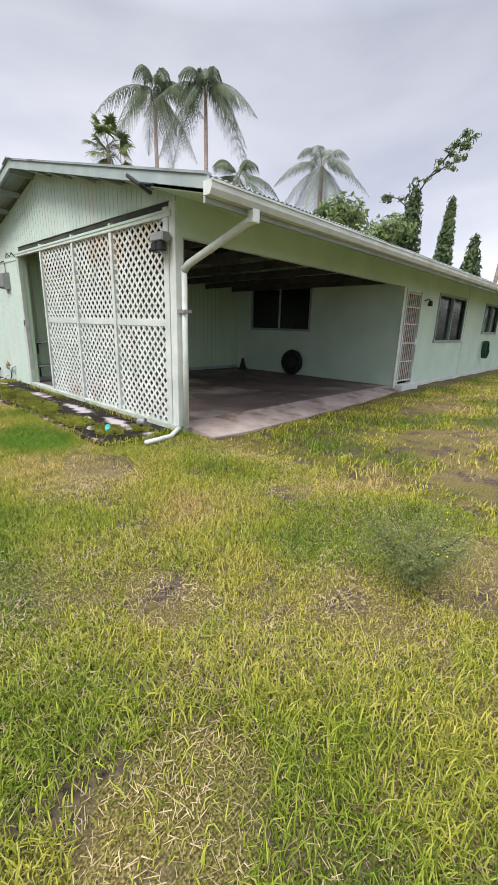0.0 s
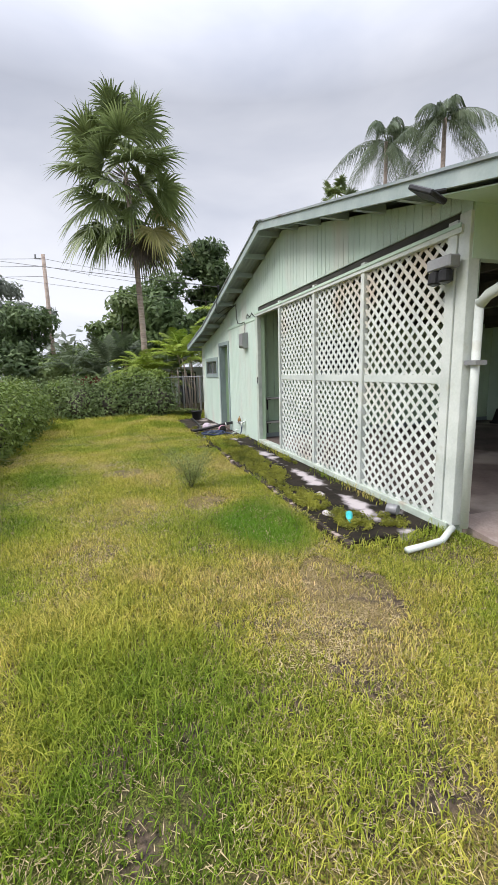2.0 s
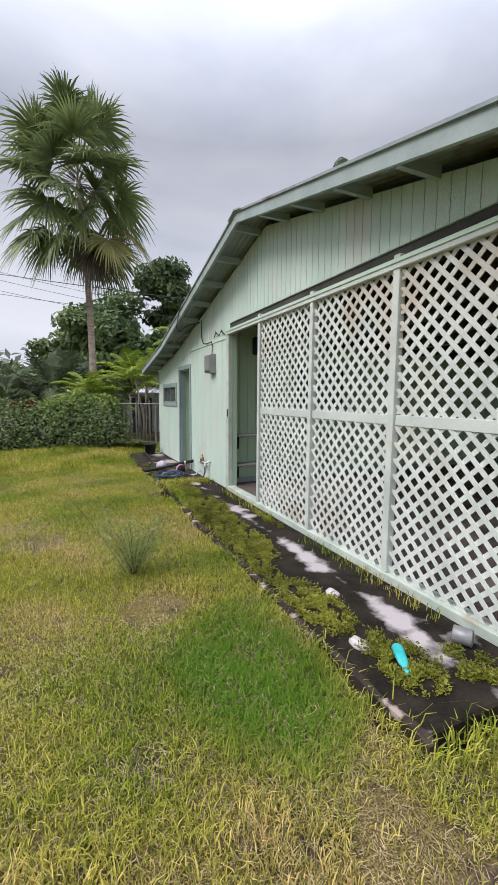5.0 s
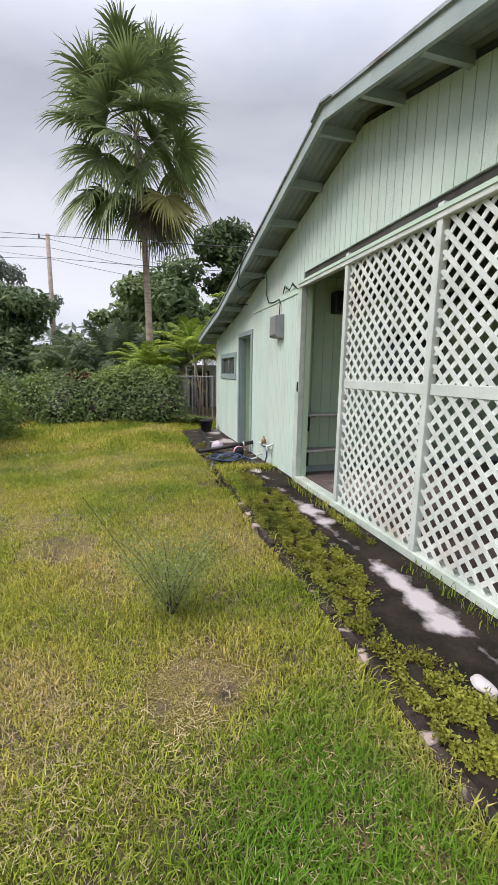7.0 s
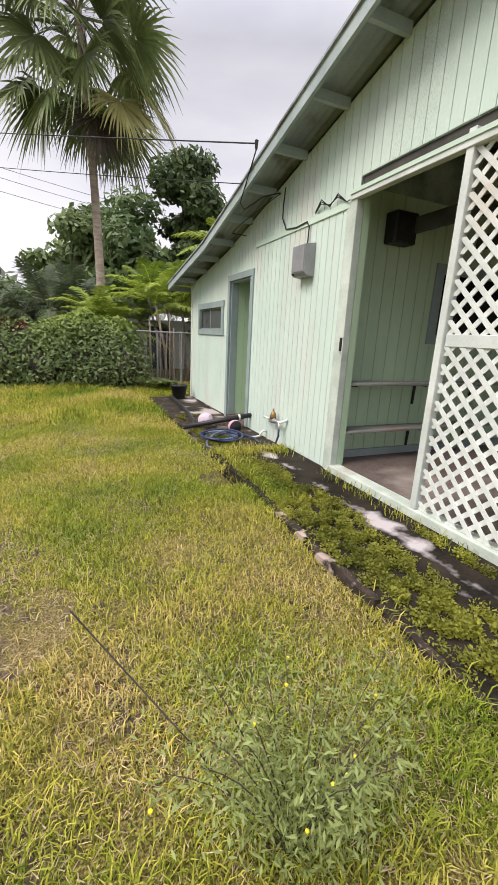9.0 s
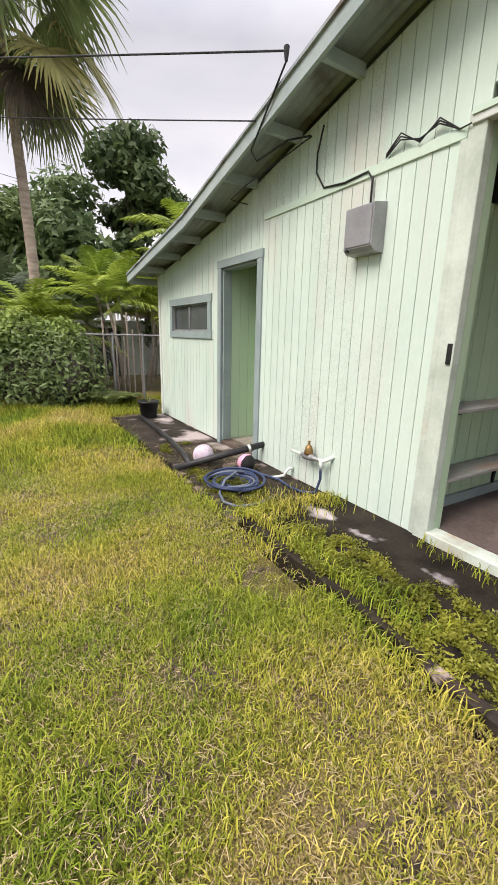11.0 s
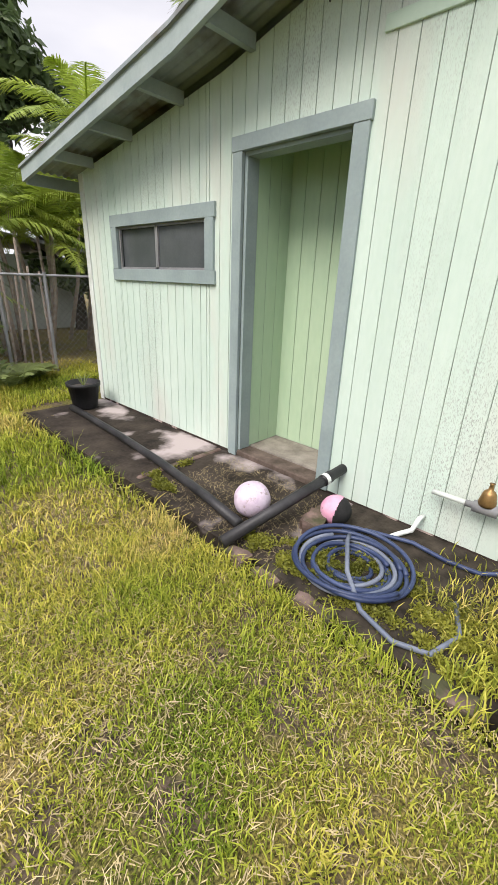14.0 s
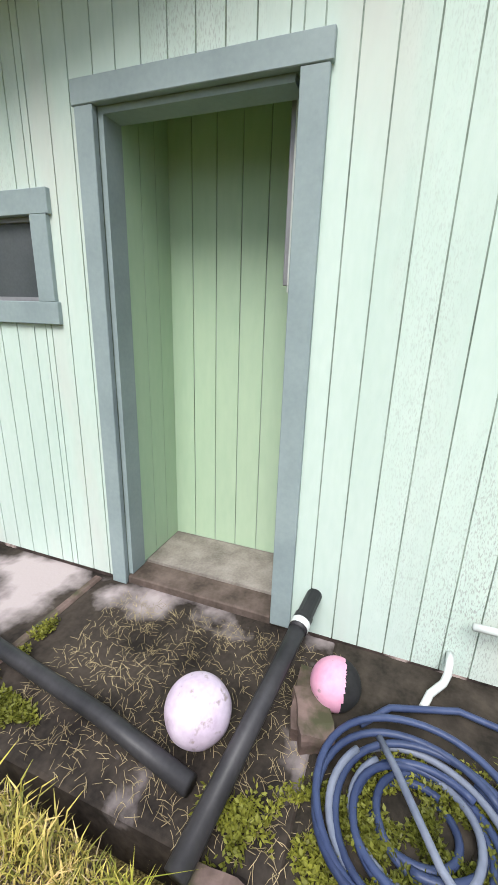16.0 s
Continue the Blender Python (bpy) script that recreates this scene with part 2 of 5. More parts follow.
def ground_material(name, blades):
    """Lawn: dirt, straw and green mixed by noise; blades use the same map with lighter colours."""
    m = bpy.data.materials.new(name)
    m.use_nodes = True
    n, l = m.node_tree.nodes, m.node_tree.links
    b = n["Principled BSDF"]
    co = n.new("ShaderNodeTexCoord")

    def tex(s, d, off):
        mp = n.new("ShaderNodeMapping")
        mp.inputs["Location"].default_value = (off, off * 0.7, 0)
        l.new(co.outputs["Object"], mp.inputs[0])
        sq = n.new("ShaderNodeVectorMath")
        sq.operation = "MULTIPLY"
        sq.inputs[1].default_value = (1, 1, 0)
        l.new(mp.outputs[0], sq.inputs[0])
        t = n.new("ShaderNodeTexNoise")
        t.inputs["Scale"].default_value, t.inputs["Detail"].default_value = s, d
        l.new(sq.outputs[0], t.inputs["Vector"])
        return t.outputs["Fac"]

    def ramp(fac, *stops):
        r = n.new("ShaderNodeValToRGB")
        e = r.color_ramp.elements
        e[0].position, e[0].color = stops[0][0], (*stops[0][1], 1)
        e[1].position, e[1].color = stops[-1][0], (*stops[-1][1], 1)
        for p, c in stops[1:-1]:
            e.new(p).color = (*c, 1)
        l.new(fac, r.inputs[0])
        return r.outputs[0]

    if blades:
        colour = ramp(tex(0.75, 4.0, 3), (0.34, (0.185, 0.275, 0.03)), (0.45, (0.325, 0.375, 0.05)), (0.56, (0.46, 0.44, 0.085)), (0.68, (0.54, 0.44, 0.17)))
        g = n.new("ShaderNodeNewGeometry")
        dead = ramp(g.outputs["Random Per Island"], (0.0, (0.30, 0.36, 0.28)), (0.45, (0.82, 0.85, 0.72)), (0.75, (1.22, 1.16, 1.0)), (1.0, (1.55, 1.36, 1.9)))
        mx = n.new("ShaderNodeMix")
        mx.data_type, mx.blend_type = "RGBA", "MULTIPLY"
        mx.inputs["Factor"].default_value = 1
        l.new(colour, mx.inputs["A"])
        l.new(dead, mx.inputs["B"])
        # a lush patch of another grass beside the kerb
        sep = n.new("ShaderNodeVectorMath")
        sep.operation = "DISTANCE"
        sc = n.new("ShaderNodeVectorMath")
        sc.operation = "MULTIPLY"
        sc.inputs[1].default_value = (1, 0.62, 0)
        l.new(co.outputs["Object"], sc.inputs[0])
        l.new(sc.outputs[0], sep.inputs[0])
        sep.inputs[1].default_value = (1.62, 5.08 * 0.62, 0)
        mr = n.new("ShaderNodeMapRange")
        mr.inputs["From Min"].default_value, mr.inputs["From Max"].default_value = 0.30, 0.55
        mr.inputs["To Min"].default_value, mr.inputs["To Max"].default_value = 0.85, 0.0
        l.new(sep.outputs["Value"], mr.inputs["Value"])
        m2 = n.new("ShaderNodeMix")
        m2.data_type = "RGBA"
        l.new(mr.outputs[0], m2.inputs["Factor"])
        l.new(mx.outputs["Result"], m2.inputs["A"])
        m2.inputs["B"].default_value = (0.115, 0.25, 0.018, 1)
        colour = m2.outputs["Result"]
        tr = n.new("ShaderNodeBsdfTranslucent")
        l.new(colour, tr.inputs[0])
        mixs = n.new("ShaderNodeMixShader")
        mixs.inputs[0].default_value = 0.3
        l.new(b.outputs[0], mixs.inputs[1])
        l.new(tr.outputs[0], mixs.inputs[2])
        l.new(mixs.outputs[0], n["Material Output"].inputs[0])
    else:
        speck = ramp(tex(120, 8.0, 23), (0.36, (0.28, 0.26, 0.26)), (0.5, (0.85, 0.83, 0.8)), (0.63, (1.8, 1.7, 1.7)))
        turf = ramp(tex(0.75, 4.0, 3), (0.34, (0.08, 0.088, 0.02)), (0.5, (0.15, 0.128, 0.036)), (0.66, (0.19, 0.145, 0.065)))
        lm = n.new("ShaderNodeMix")
        lm.data_type, lm.blend_type = "RGBA", "MULTIPLY"
        lm.inputs["Factor"].default_value = 1
        l.new(turf, lm.inputs["A"])
        l.new(speck, lm.inputs["B"])
        lawn = lm.outputs["Result"]
        dirt = ramp(tex(30, 4.0, 9), (0.35, (0.03, 0.024, 0.018)), (0.65, (0.14, 0.10, 0.07)))
        mask = n.new("ShaderNodeMapRange")
        mask.inputs["From Min"].default_value, mask.inputs["From Max"].default_value = 0.50, 0.62
        l.new(tex(3.4, 8.0, 17), mask.inputs["Value"])
        mx = n.new("ShaderNodeMix")
        mx.data_type = "RGBA"
        l.new(mask.outputs[0], mx.inputs["Factor"])
        l.new(lawn, mx.inputs["A"])
        l.new(dirt, mx.inputs["B"])
        colour = mx.outputs["Result"]
        bp = n.new("ShaderNodeBump")
        bp.inputs["Strength"].default_value, bp.inputs["Distance"].default_value = 0.6, 0.03
        l.new(tex(45, 5.0, 5), bp.inputs["Height"])
        l.new(bp.outputs[0], b.inputs["Normal"])
    l.new(colour, b.inputs["Base Color"])
    b.inputs["Roughness"].default_value = 0.75
    b.inputs["Specular IOR Level"].default_value = 0.2
    return m


GROUND = ground_material("lawn_ground", False)
GRASS = ground_material("grass_blade", True)


# ---- mesh helpers ----
def mesh_of(name, verts, faces, mat, smooth=False):
    me = bpy.data.meshes.new(name)
    me.from_pydata([tuple(v) for v in verts], [], faces)
    me.materials.append(mat)
    if smooth:
        me.polygons.foreach_set("use_smooth", [True] * len(me.polygons))
    me.update()
    return me


def part(name, bm, mat, parent=None, label="", smooth=False):
    """Links a bmesh (or a ready mesh) as one object, under parent if there is one."""
    if isinstance(bm, bpy.types.Mesh):
        me = bm
    else:
        me = bpy.data.meshes.new(name)
        bmesh.ops.recalc_face_normals(bm, faces=bm.faces)
        bm.to_mesh(me)
        bm.free()
        me.materials.append(mat)
        if smooth:
            me.polygons.foreach_set("use_smooth", [True] * len(me.polygons))
    ob = new(name, me)
    if parent:
        ob.parent = parent
        if parent.type == "EMPTY":
            ob.matrix_parent_inverse = parent.matrix_basis.inverted()
    if label:
        ob["label"] = label
    return ob


def thing(name, place, label, category, group="", kind=""):
    e = new(name)
    e.matrix_basis = Matrix.Translation(place)
    e.empty_display_size = 0.1
    return tagged(e, label, category, group, kind)


def bx(bm, x0, x1, y0, y1, z0, z1, bevel=0.0):
    r = bmesh.ops.create_cube(bm, size=1)
    for v in r["verts"]:
        v.co = ((x0 + x1) / 2 + v.co.x * (x1 - x0), (y0 + y1) / 2 + v.co.y * (y1 - y0), (z0 + z1) / 2 + v.co.z * (z1 - z0))
    if bevel:
        es = list({e for v in r["verts"] for e in v.link_edges})
        bmesh.ops.bevel(bm, geom=es, offset=bevel, segments=1, affect="EDGES")
    return bm


def box(x0, x1, y0, y1, z0, z1, bevel=0.0):
    return bx(bmesh.new(), x0, x1, y0, y1, z0, z1, bevel)


def prism(axis, lo, hi, outline, bm=None):
    """Extrudes an outline of pairs along x (pairs y, z) or y (pairs x, z) or z (pairs x, y)."""
    bm = bm or bmesh.new()

    def at(d, p):
        return (d, p[0], p[1]) if axis == "x" else (p[0], d, p[1]) if axis == "y" else (p[0], p[1], d)

    a = [bm.verts.new(at(lo, p)) for p in outline]
    b = [bm.verts.new(at(hi, p)) for p in outline]
    bm.faces.new(a)
    bm.faces.new(b[::-1])
    for i in range(len(a)):
        j = (i + 1) % len(a)
        bm.faces.new((a[i], b[i], b[j], a[j]))
    return bm


def tube(points, radius, sides=10, bm=None, radii=None):
    bm = bm or bmesh.new()
    pts = [Vector(p) for p in points]
    rings, side = [], None
    for i, p in enumerate(pts):
        d = (pts[min(i + 1, len(pts) - 1)] - pts[max(i - 1, 0)]).normalized()
        if side is None:
            side = d.orthogonal().normalized()
        side = (side - d * side.dot(d)).normalized()
        up = d.cross(side)
        r = float(radii[i] if radii else radius)
        rings.append([bm.verts.new(p + r * (math.cos(k) * side + math.sin(k) * up)) for k in [2 * math.pi * s / sides for s in range(sides)]])
    for a, b in zip(rings, rings[1:]):
        for s in range(sides):
            bm.faces.new((a[s], a[(s + 1) % sides], b[(s + 1) % sides], b[s]))
    bm.faces.new(rings[0][::-1])
    bm.faces.new(rings[-1])
    return bm


def lathe(profile, place=(0, 0, 0), sides=20, bm=None):
    """Turns pairs (radius, z) round a vertical axis."""
    bm = bm or bmesh.new()
    rings = [[bm.verts.new((place[0] + r * math.cos(2 * math.pi * s / sides), place[1] + r * math.sin(2 * math.pi * s / sides), place[2] + z)) for s in range(sides)] for r, z in profile]
    for a, b in zip(rings, rings[1:]):
        for s in range(sides):
            bm.faces.new((a[s], a[(s + 1) % sides], b[(s + 1) % sides], b[s]))
    bm.faces.new(rings[0][::-1])
    bm.faces.new(rings[-1])
    return bm


class Strips:
    """Collects narrow leaf strips into one mesh."""

    def __init__(self):
        self.v, self.f = [], []

    def add(self, points, widths, side):
        k = len(self.v)
        for p, w in zip(points, widths):
            self.v += [p - side * w / 2, p + side * w / 2]
        for i in range(len(points) - 1):
            a = k + 2 * i
            self.f.append((a, a + 1, a + 3, a + 2))

    def mesh(self, name, mat):
        return mesh_of(name, self.v, self.f, mat)


def quads_mesh(name, corners, mat):
    """corners: array n x k x 3; a mesh of n separate polygons with k corners."""
    n, k = corners.shape[:2]
    me = bpy.data.meshes.new(name)
    me.vertices.add(n * k)
    me.vertices.foreach_set("co", corners.astype(np.float32).ravel())
    me.loops.add(n * k)
    me.loops.foreach_set("vertex_index", np.arange(n * k, dtype=np.int32))
    me.polygons.add(n)
    me.polygons.foreach_set("loop_start", np.arange(0, n * k, k, dtype=np.int32))
    me.materials.append(mat)
    me.update(calc_edges=True)
    return me


def leaf_cloud(name, blobs, count, size, mat, rng, shell=0.55, hang=0.0):
    """Leaves scattered through ellipsoid blobs (x, y, z, rx, ry, rz), denser towards the skin."""
    blobs = np.array(blobs, float)
    weight = (blobs[:, 3] * blobs[:, 4] * blobs[:, 5]) ** 0.667
    which = rng.choice(len(blobs), count, p=weight / weight.sum())
    d = rng.normal(size=(count, 3))
    d /= np.linalg.norm(d, axis=1)[:, None]
    r = shell + (1.3 - shell) * rng.random(count) ** 0.9
    c = blobs[which, :3] + d * r[:, None] * blobs[which, 3:]
    n = d + rng.normal(size=(count, 3)) * 0.7 + np.array([0, 0, 0.5])
    n /= np.linalg.norm(n, axis=1)[:, None]
    a = np.cross(n, rng.normal(size=(count, 3)))
    a[:, 2] -= hang
    a /= np.linalg.norm(a, axis=1)[:, None]
    b = np.cross(n, a)
    s = size * (0.6 + 0.8 * rng.random(count))[:, None]
    q = np.stack([c - a * s, c + b * s * 0.42 + n * s * 0.1, c + a * s, c - b * s * 0.42 + n * s * 0.1], 1)
    return quads_mesh(name, q, mat)


RNG = np.random.default_rng(7)


# ---- ground ----
def ground_z(x, y):
    drop = np.clip((np.asarray(y, float) - 9.0) / 6.5, 0, 1) * 0.025
    house = np.where((np.asarray(x) > 2.2) & (np.asarray(y) > 4.4) & (np.asarray(y) < 15.0), 0.2, 0.0)
    return 0.10 - house - drop + 0.012 * np.sin(np.asarray(x) * 2.1 + 0.7) * np.sin(np.asarray(y) * 1.7) + 0.01 * np.sin(np.asarray(x) * 5.3 + np.asarray(y) * 4.1)


gx = np.r_[-900, -300, -100, -40, -20, -12, np.arange(-8, 24.01, 0.2), 32, 50, 100, 300, 900]
gy = np.r_[-900, -300, -100, -40, -20, -12, np.arange(-6, 22.01, 0.2), 30, 50, 100, 300, 900]
GX, GY = np.meshgrid(gx, gy)
nx = len(gx)
gfaces = [(j * nx + i, j * nx + i + 1, (j + 1) * nx + i + 1, (j + 1) * nx + i) for j in range(len(gy) - 1) for i in range(nx - 1)]
ground = part("ground", mesh_of("ground", np.stack([GX, GY, ground_z(GX, GY)], -1).reshape(-1, 3), gfaces, GROUND, True), GROUND)
tagged(ground, "uneven yellow-green lawn ground with bare dirt patches", "ground", kind="structure")

# ---- house ----
W = 3.13          # outer face of the gable wall
FRONT = 4.15      # outer face of the front wall
BACK = 15.02      # far end of the gable wall
RAKE = 2.71       # outer edge of the gable overhang
HALL = 9.65       # wall between carport and house
INNER = 9.62      # rear wall of the carport
FLOOR = 0.215
EAST = 24.0


def under_roof(y):
    return float(np.interp(y, [3.2, 8.1, 12.85, 15.45], [2.79, 3.97, 2.83, 2.44]))


def wall_prism(x0, x1, spans, bm=None):
    """Wall pieces of one plane across x: spans of (y0, y1, z0, z1); z1 None goes up to the roof."""
    bm = bm or bmesh.new()
    for y0, y1, z0, z1 in spans:
        if z1 is None:
            ys = [y0] + [k for k in (8.1, 12.85) if y0 < k < y1] + [y1]
            prism("x", x0, x1, [(y1, z0), (y0, z0)] + [(y, under_roof(y)) for y in ys], bm)
        else:
            bx(bm, x0, x1, y0, y1, z0, z1)
    return bm


WALL_SPANS = [(4.165, 4.29, 0.1, None), (4.29, 9.39, 2.925, None), (9.39, 11.775, 0.05, None), (11.775, 12.625, 2.35, None), (12.625, 13.02, 0.0, None),
              (13.02, 14.35, 0.0, 1.6), (13.02, 14.35, 1.975, None), (14.35, BACK, 0.0, None)]
wall_west = part("wall_west", wall_prism(W + 0.006, W + 0.12, WALL_SPANS), GROOVE)
tagged(wall_west, "mint green vertical board gable wall, weathered", "wall", kind="structure")
wall_south = part("wall_south", bmesh.new(), MINT_PLAIN)
bm = box(HALL, 9.78, FRONT, FRONT + 0.12, 0.1, 2.96)
for x0, x1, z0, z1 in [(9.78, 10.72, 2.45, 2.96), (10.72, 12.0, 0.1, 2.96), (12.0, 14.25, 0.1, 1.32), (12.0, 14.25, 2.5, 2.96), (14.25, 16.6, 0.1, 2.96),
                       (16.6, 18.4, 0.1, 1.6), (16.6, 18.4, 2.5, 2.96), (18.4, EAST - 0.3, 0.1, 2.96)]:
    bx(bm, x0, x1, FRONT, FRONT + 0.12, z0, z1)
bm.to_mesh(wall_south.data)
bm.free()
wall_south.data.materials.append(MINT_PLAIN)
tagged(wall_south, "plain mint green painted front house wall", "wall", kind="structure")
header = part("wall_header", box(W + 0.014, HALL, FRONT, FRONT + 0.1, 2.53, 2.97), MINT_PLAIN)
tagged(header, "mint green beam board above the carport opening", "beam", kind="structure")
hall = part("wall_hall", wall_prism(HALL, HALL + 0.12, [(FRONT + 0.12, 6.8, 0.1, None), (6.8, 8.95, 0.1, 1.51), (6.8, 8.95, 2.6, None), (8.95, INNER, 0.1, None)]), MINT_PLAIN)
tagged(hall, "mint green wall between carport and house", "wall", kind="structure")
rear = part("wall_carport_rear", bmesh.new(), GROOVE)
bm = prism("y", INNER + 0.006, INNER + 0.12, [(W + 0.12, 0.1), (HALL, 0.1), (HALL, 3.55), (W + 0.12, 3.55)])
bm.to_mesh(rear.data)
bm.free()
rear.data.materials.append(GROOVE)
tagged(rear, "mint green board wall at the carport's rear", "wall", kind="structure")
north = part("wall_north", box(W + 0.12, EAST - 0.3, BACK - 0.12, BACK, 0.0, 2.49), MINT_PLAIN)
tagged(north, "mint green rear house wall", "wall", kind="structure")
east = part("wall_east", wall_prism(EAST - 0.3, EAST - 0.18, [(FRONT, BACK, 0.0, None)]), MINT_PLAIN)
tagged(east, "mint green far gable wall", "wall", kind="structure")
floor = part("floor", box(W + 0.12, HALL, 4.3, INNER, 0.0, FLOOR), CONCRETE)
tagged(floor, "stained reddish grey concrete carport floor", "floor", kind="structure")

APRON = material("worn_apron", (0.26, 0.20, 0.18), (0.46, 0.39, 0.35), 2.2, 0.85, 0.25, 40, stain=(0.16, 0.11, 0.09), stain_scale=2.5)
bm = bmesh.new()
edge_in = [(W + 0.12, 4.3), (3.9, 4.3), (5.5, 4.3), (7.5, 4.3), (HALL, 4.3), (9.9, 4.13)]
edge_out = [(3.30, 3.68), (3.9, 3.6), (5.5, 3.66), (7.5, 3.78), (9.5, 3.95), (10.0, 3.98)]
rows_up = [[bm.verts.new((x, y, z)) for x, y in e] for e, z in ((edge_in, FLOOR), (edge_out, 0.125))]
rows_low = [[bm.verts.new((x, y, 0.0)) for x, y in e] for e in (edge_in, edge_out)]
for k in range(5):
    bm.faces.new((rows_up[0][k], rows_up[0][k + 1], rows_up[1][k + 1], rows_up[1][k]))
    bm.faces.new((rows_up[1][k], rows_up[1][k + 1], rows_low[1][k + 1], rows_low[1][k]))
bm.faces.new((rows_up[0][0], rows_up[1][0], rows_low[1][0], rows_low[0][0]))
bm.faces.new((rows_up[0][5], rows_up[1][5], rows_low[1][5], rows_low[0][5]))
apron = tagged(part("apron", bm, APRON), "worn pinkish concrete apron sloping to the lawn", "apron", kind="structure")

# roof: corrugated sheet on purlins, with fascia boards
roof = thing("roof", (8, 8.1, 3.9), "low gabled corrugated metal roof with painted fascia", "roof", kind="structure")


def corrugated(y0, z0, y1, z1):
    """Sheet with waves that run along x, from one edge line to the other."""
    xs = np.arange(RAKE - 0.02, EAST, 0.019)
    wave = 0.010 * np.sin(xs * 2 * math.pi / 0.076)
    v, f = [], []
    for th in (0.03, 0.033):
        for y, z in ((y0, z0), (y1, z1)):
            v += [(x, y, z + th + w + 0.06) for x, w in zip(xs, wave)]
    m = len(xs)
    for base in (0, 2 * m):
        f += [(base + i, base + i + 1, base + m + i + 1, base + m + i) for i in range(m - 1)]
    return mesh_of("roof_sheet", v, f, TIN, True)


KNOTS = [(3.12, under_roof(3.2) - 0.02), (8.1, 3.97), (12.85, 2.83), (15.45, 2.44)]
for (y0, z0), (y1, z1) in zip(KNOTS, KNOTS[1:]):
    part("roof_sheet", corrugated(y0, z0, y1, z1), TIN, roof)
    part("fascia_board", prism("x", RAKE, RAKE + 0.035, [(y0, z0 - 0.03), (y1, z1 - 0.03), (y1, z1 + 0.085), (y0, z0 + 0.085)]), FASCIA, roof, "grey-green painted fascia board")
    part("edge_flashing", prism("x", RAKE - 0.02, RAKE + 0.06, [(y0, z0 + 0.088), (y1, z1 + 0.088), (y1, z1 + 0.112), (y0, z0 + 0.112)]), TIN, roof)
for y in np.r_[np.arange(4.6, 8.0, 0.72), np.arange(8.25, 15.2, 0.72)]:
    z = under_roof(y)
    part("lookout", box(RAKE + 0.035, W, y - 0.022, y + 0.022, z - 0.035, z + 0.052), FASCIA, roof, "mint painted roof lookout")
part("ridge_cap", prism("x", RAKE - 0.04, EAST, [(7.9, 4.02), (8.1, 4.075), (8.3, 4.02), (8.3, 4.035), (8.1, 4.095), (7.9, 4.035)]), TIN, roof)
part("eave_board", box(RAKE, EAST, 3.14, 3.17, 2.63, 2.78), FASCIA, roof)
part("rear_eave_board", box(RAKE + 0.036, EAST, 15.42, 15.45, 2.39, 2.50), FASCIA, roof)
part("soffit", prism("x", RAKE + 0.05, EAST, [(3.17, 2.715), (FRONT, 2.955), (FRONT, 2.965), (3.17, 2.725)]), MINT_PLAIN, roof, "mint painted eave underside")

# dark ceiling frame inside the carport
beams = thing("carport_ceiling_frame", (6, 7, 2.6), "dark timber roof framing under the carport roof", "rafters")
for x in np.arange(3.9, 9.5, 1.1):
    part("tie_beam", box(x - 0.03, x + 0.03, 4.25, INNER, 2.58, 2.72), DARK_WOOD_AND_SHADE, beams)
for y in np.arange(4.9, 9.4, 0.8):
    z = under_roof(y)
    part("purlin", box(W + 0.13, HALL, y - 0.03, y + 0.03, z - 0.06, z + 0.04), DARK_WOOD_AND_SHADE, beams)
ceiling = part("ceiling", prism("x", W + 0.13, HALL, [(4.26, 2.99), (8.1, 3.96), (9.6, 3.6), (9.6, 3.61), (8.1, 3.975), (4.26, 3.0)]), DARK_WOOD_AND_SHADE)
tagged(ceiling, "dark boards under the carport roof", "ceiling", kind="structure")

# gutter and downpipe
gutter = thing("gutter", (3, 3.1, 2.7), "white metal eave gutter", "gutter")
part("trough", prism("x", RAKE - 0.03, EAST, [(3.135, 2.80), (3.02, 2.80), (3.02, 2.73), (3.05, 2.68), (3.135, 2.68)]), WHITE, gutter)
part("lip", box(RAKE - 0.03, EAST, 3.008, 3.022, 2.785, 2.805), WHITE, gutter)
part("outlet", box(3.26, 3.36, 3.03, 3.13, 2.55, 2.68, 0.01), WHITE, gutter)
pipe = thing("downpipe", (3.2, 4.05, 0.3), "white plastic downpipe slanting to the corner post", "downpipe")
part("slanted_pipe", tube([(3.31, 3.08, 2.6), (3.29, 3.16, 2.56), (3.2, 4.02, 2.22), (3.19, 4.09, 2.15)], 0.045, 12), WHITE, pipe, smooth=True)
part("upright_pipe", tube([(3.19, 4.09, 2.2), (3.19, 4.09, 0.2)], 0.036, 12), WHITE, pipe, smooth=True)
part("strap", box(3.13, 3.25, 4.03, 4.15, 1.66, 1.70), GREY_METAL, pipe)

# ---- ground slabs ----
walkway = part("walkway", box(2.13, W + 0.1, 4.3, 10.35, -0.1, 0.15, 0.012), SLAB)
tagged(walkway, "blackened mossy concrete strip along the wall", "walkway", kind="structure")
walkway_2 = part("walkway_far", box(2.18, W + 0.1, 11.45, 15.0, -0.15, 0.1, 0.012), SLAB_FAR)
tagged(walkway_2, "blackened concrete slab before the doorway", "walkway", kind="structure")
soil = part("bare_soil", box(2.14, W + 0.05, 10.34, 11.46, -0.1, 0.108, 0.02), material("dark_soil", (0.015, 0.012, 0.008), (0.06, 0.048, 0.036), 9, 0.95, 0.6))
tagged(soil, "dark damp soil between the slabs", "soil", kind="structure")

# ---- trim, doorway, window of the gable wall ----
def trim(name, y0, y1, z0, z1, mat, proud=0.02, parent=None, label=""):
    return part(name, box(W - proud, W + 0.013, y0, y1, z0, z1, 0.003), mat, parent, label)


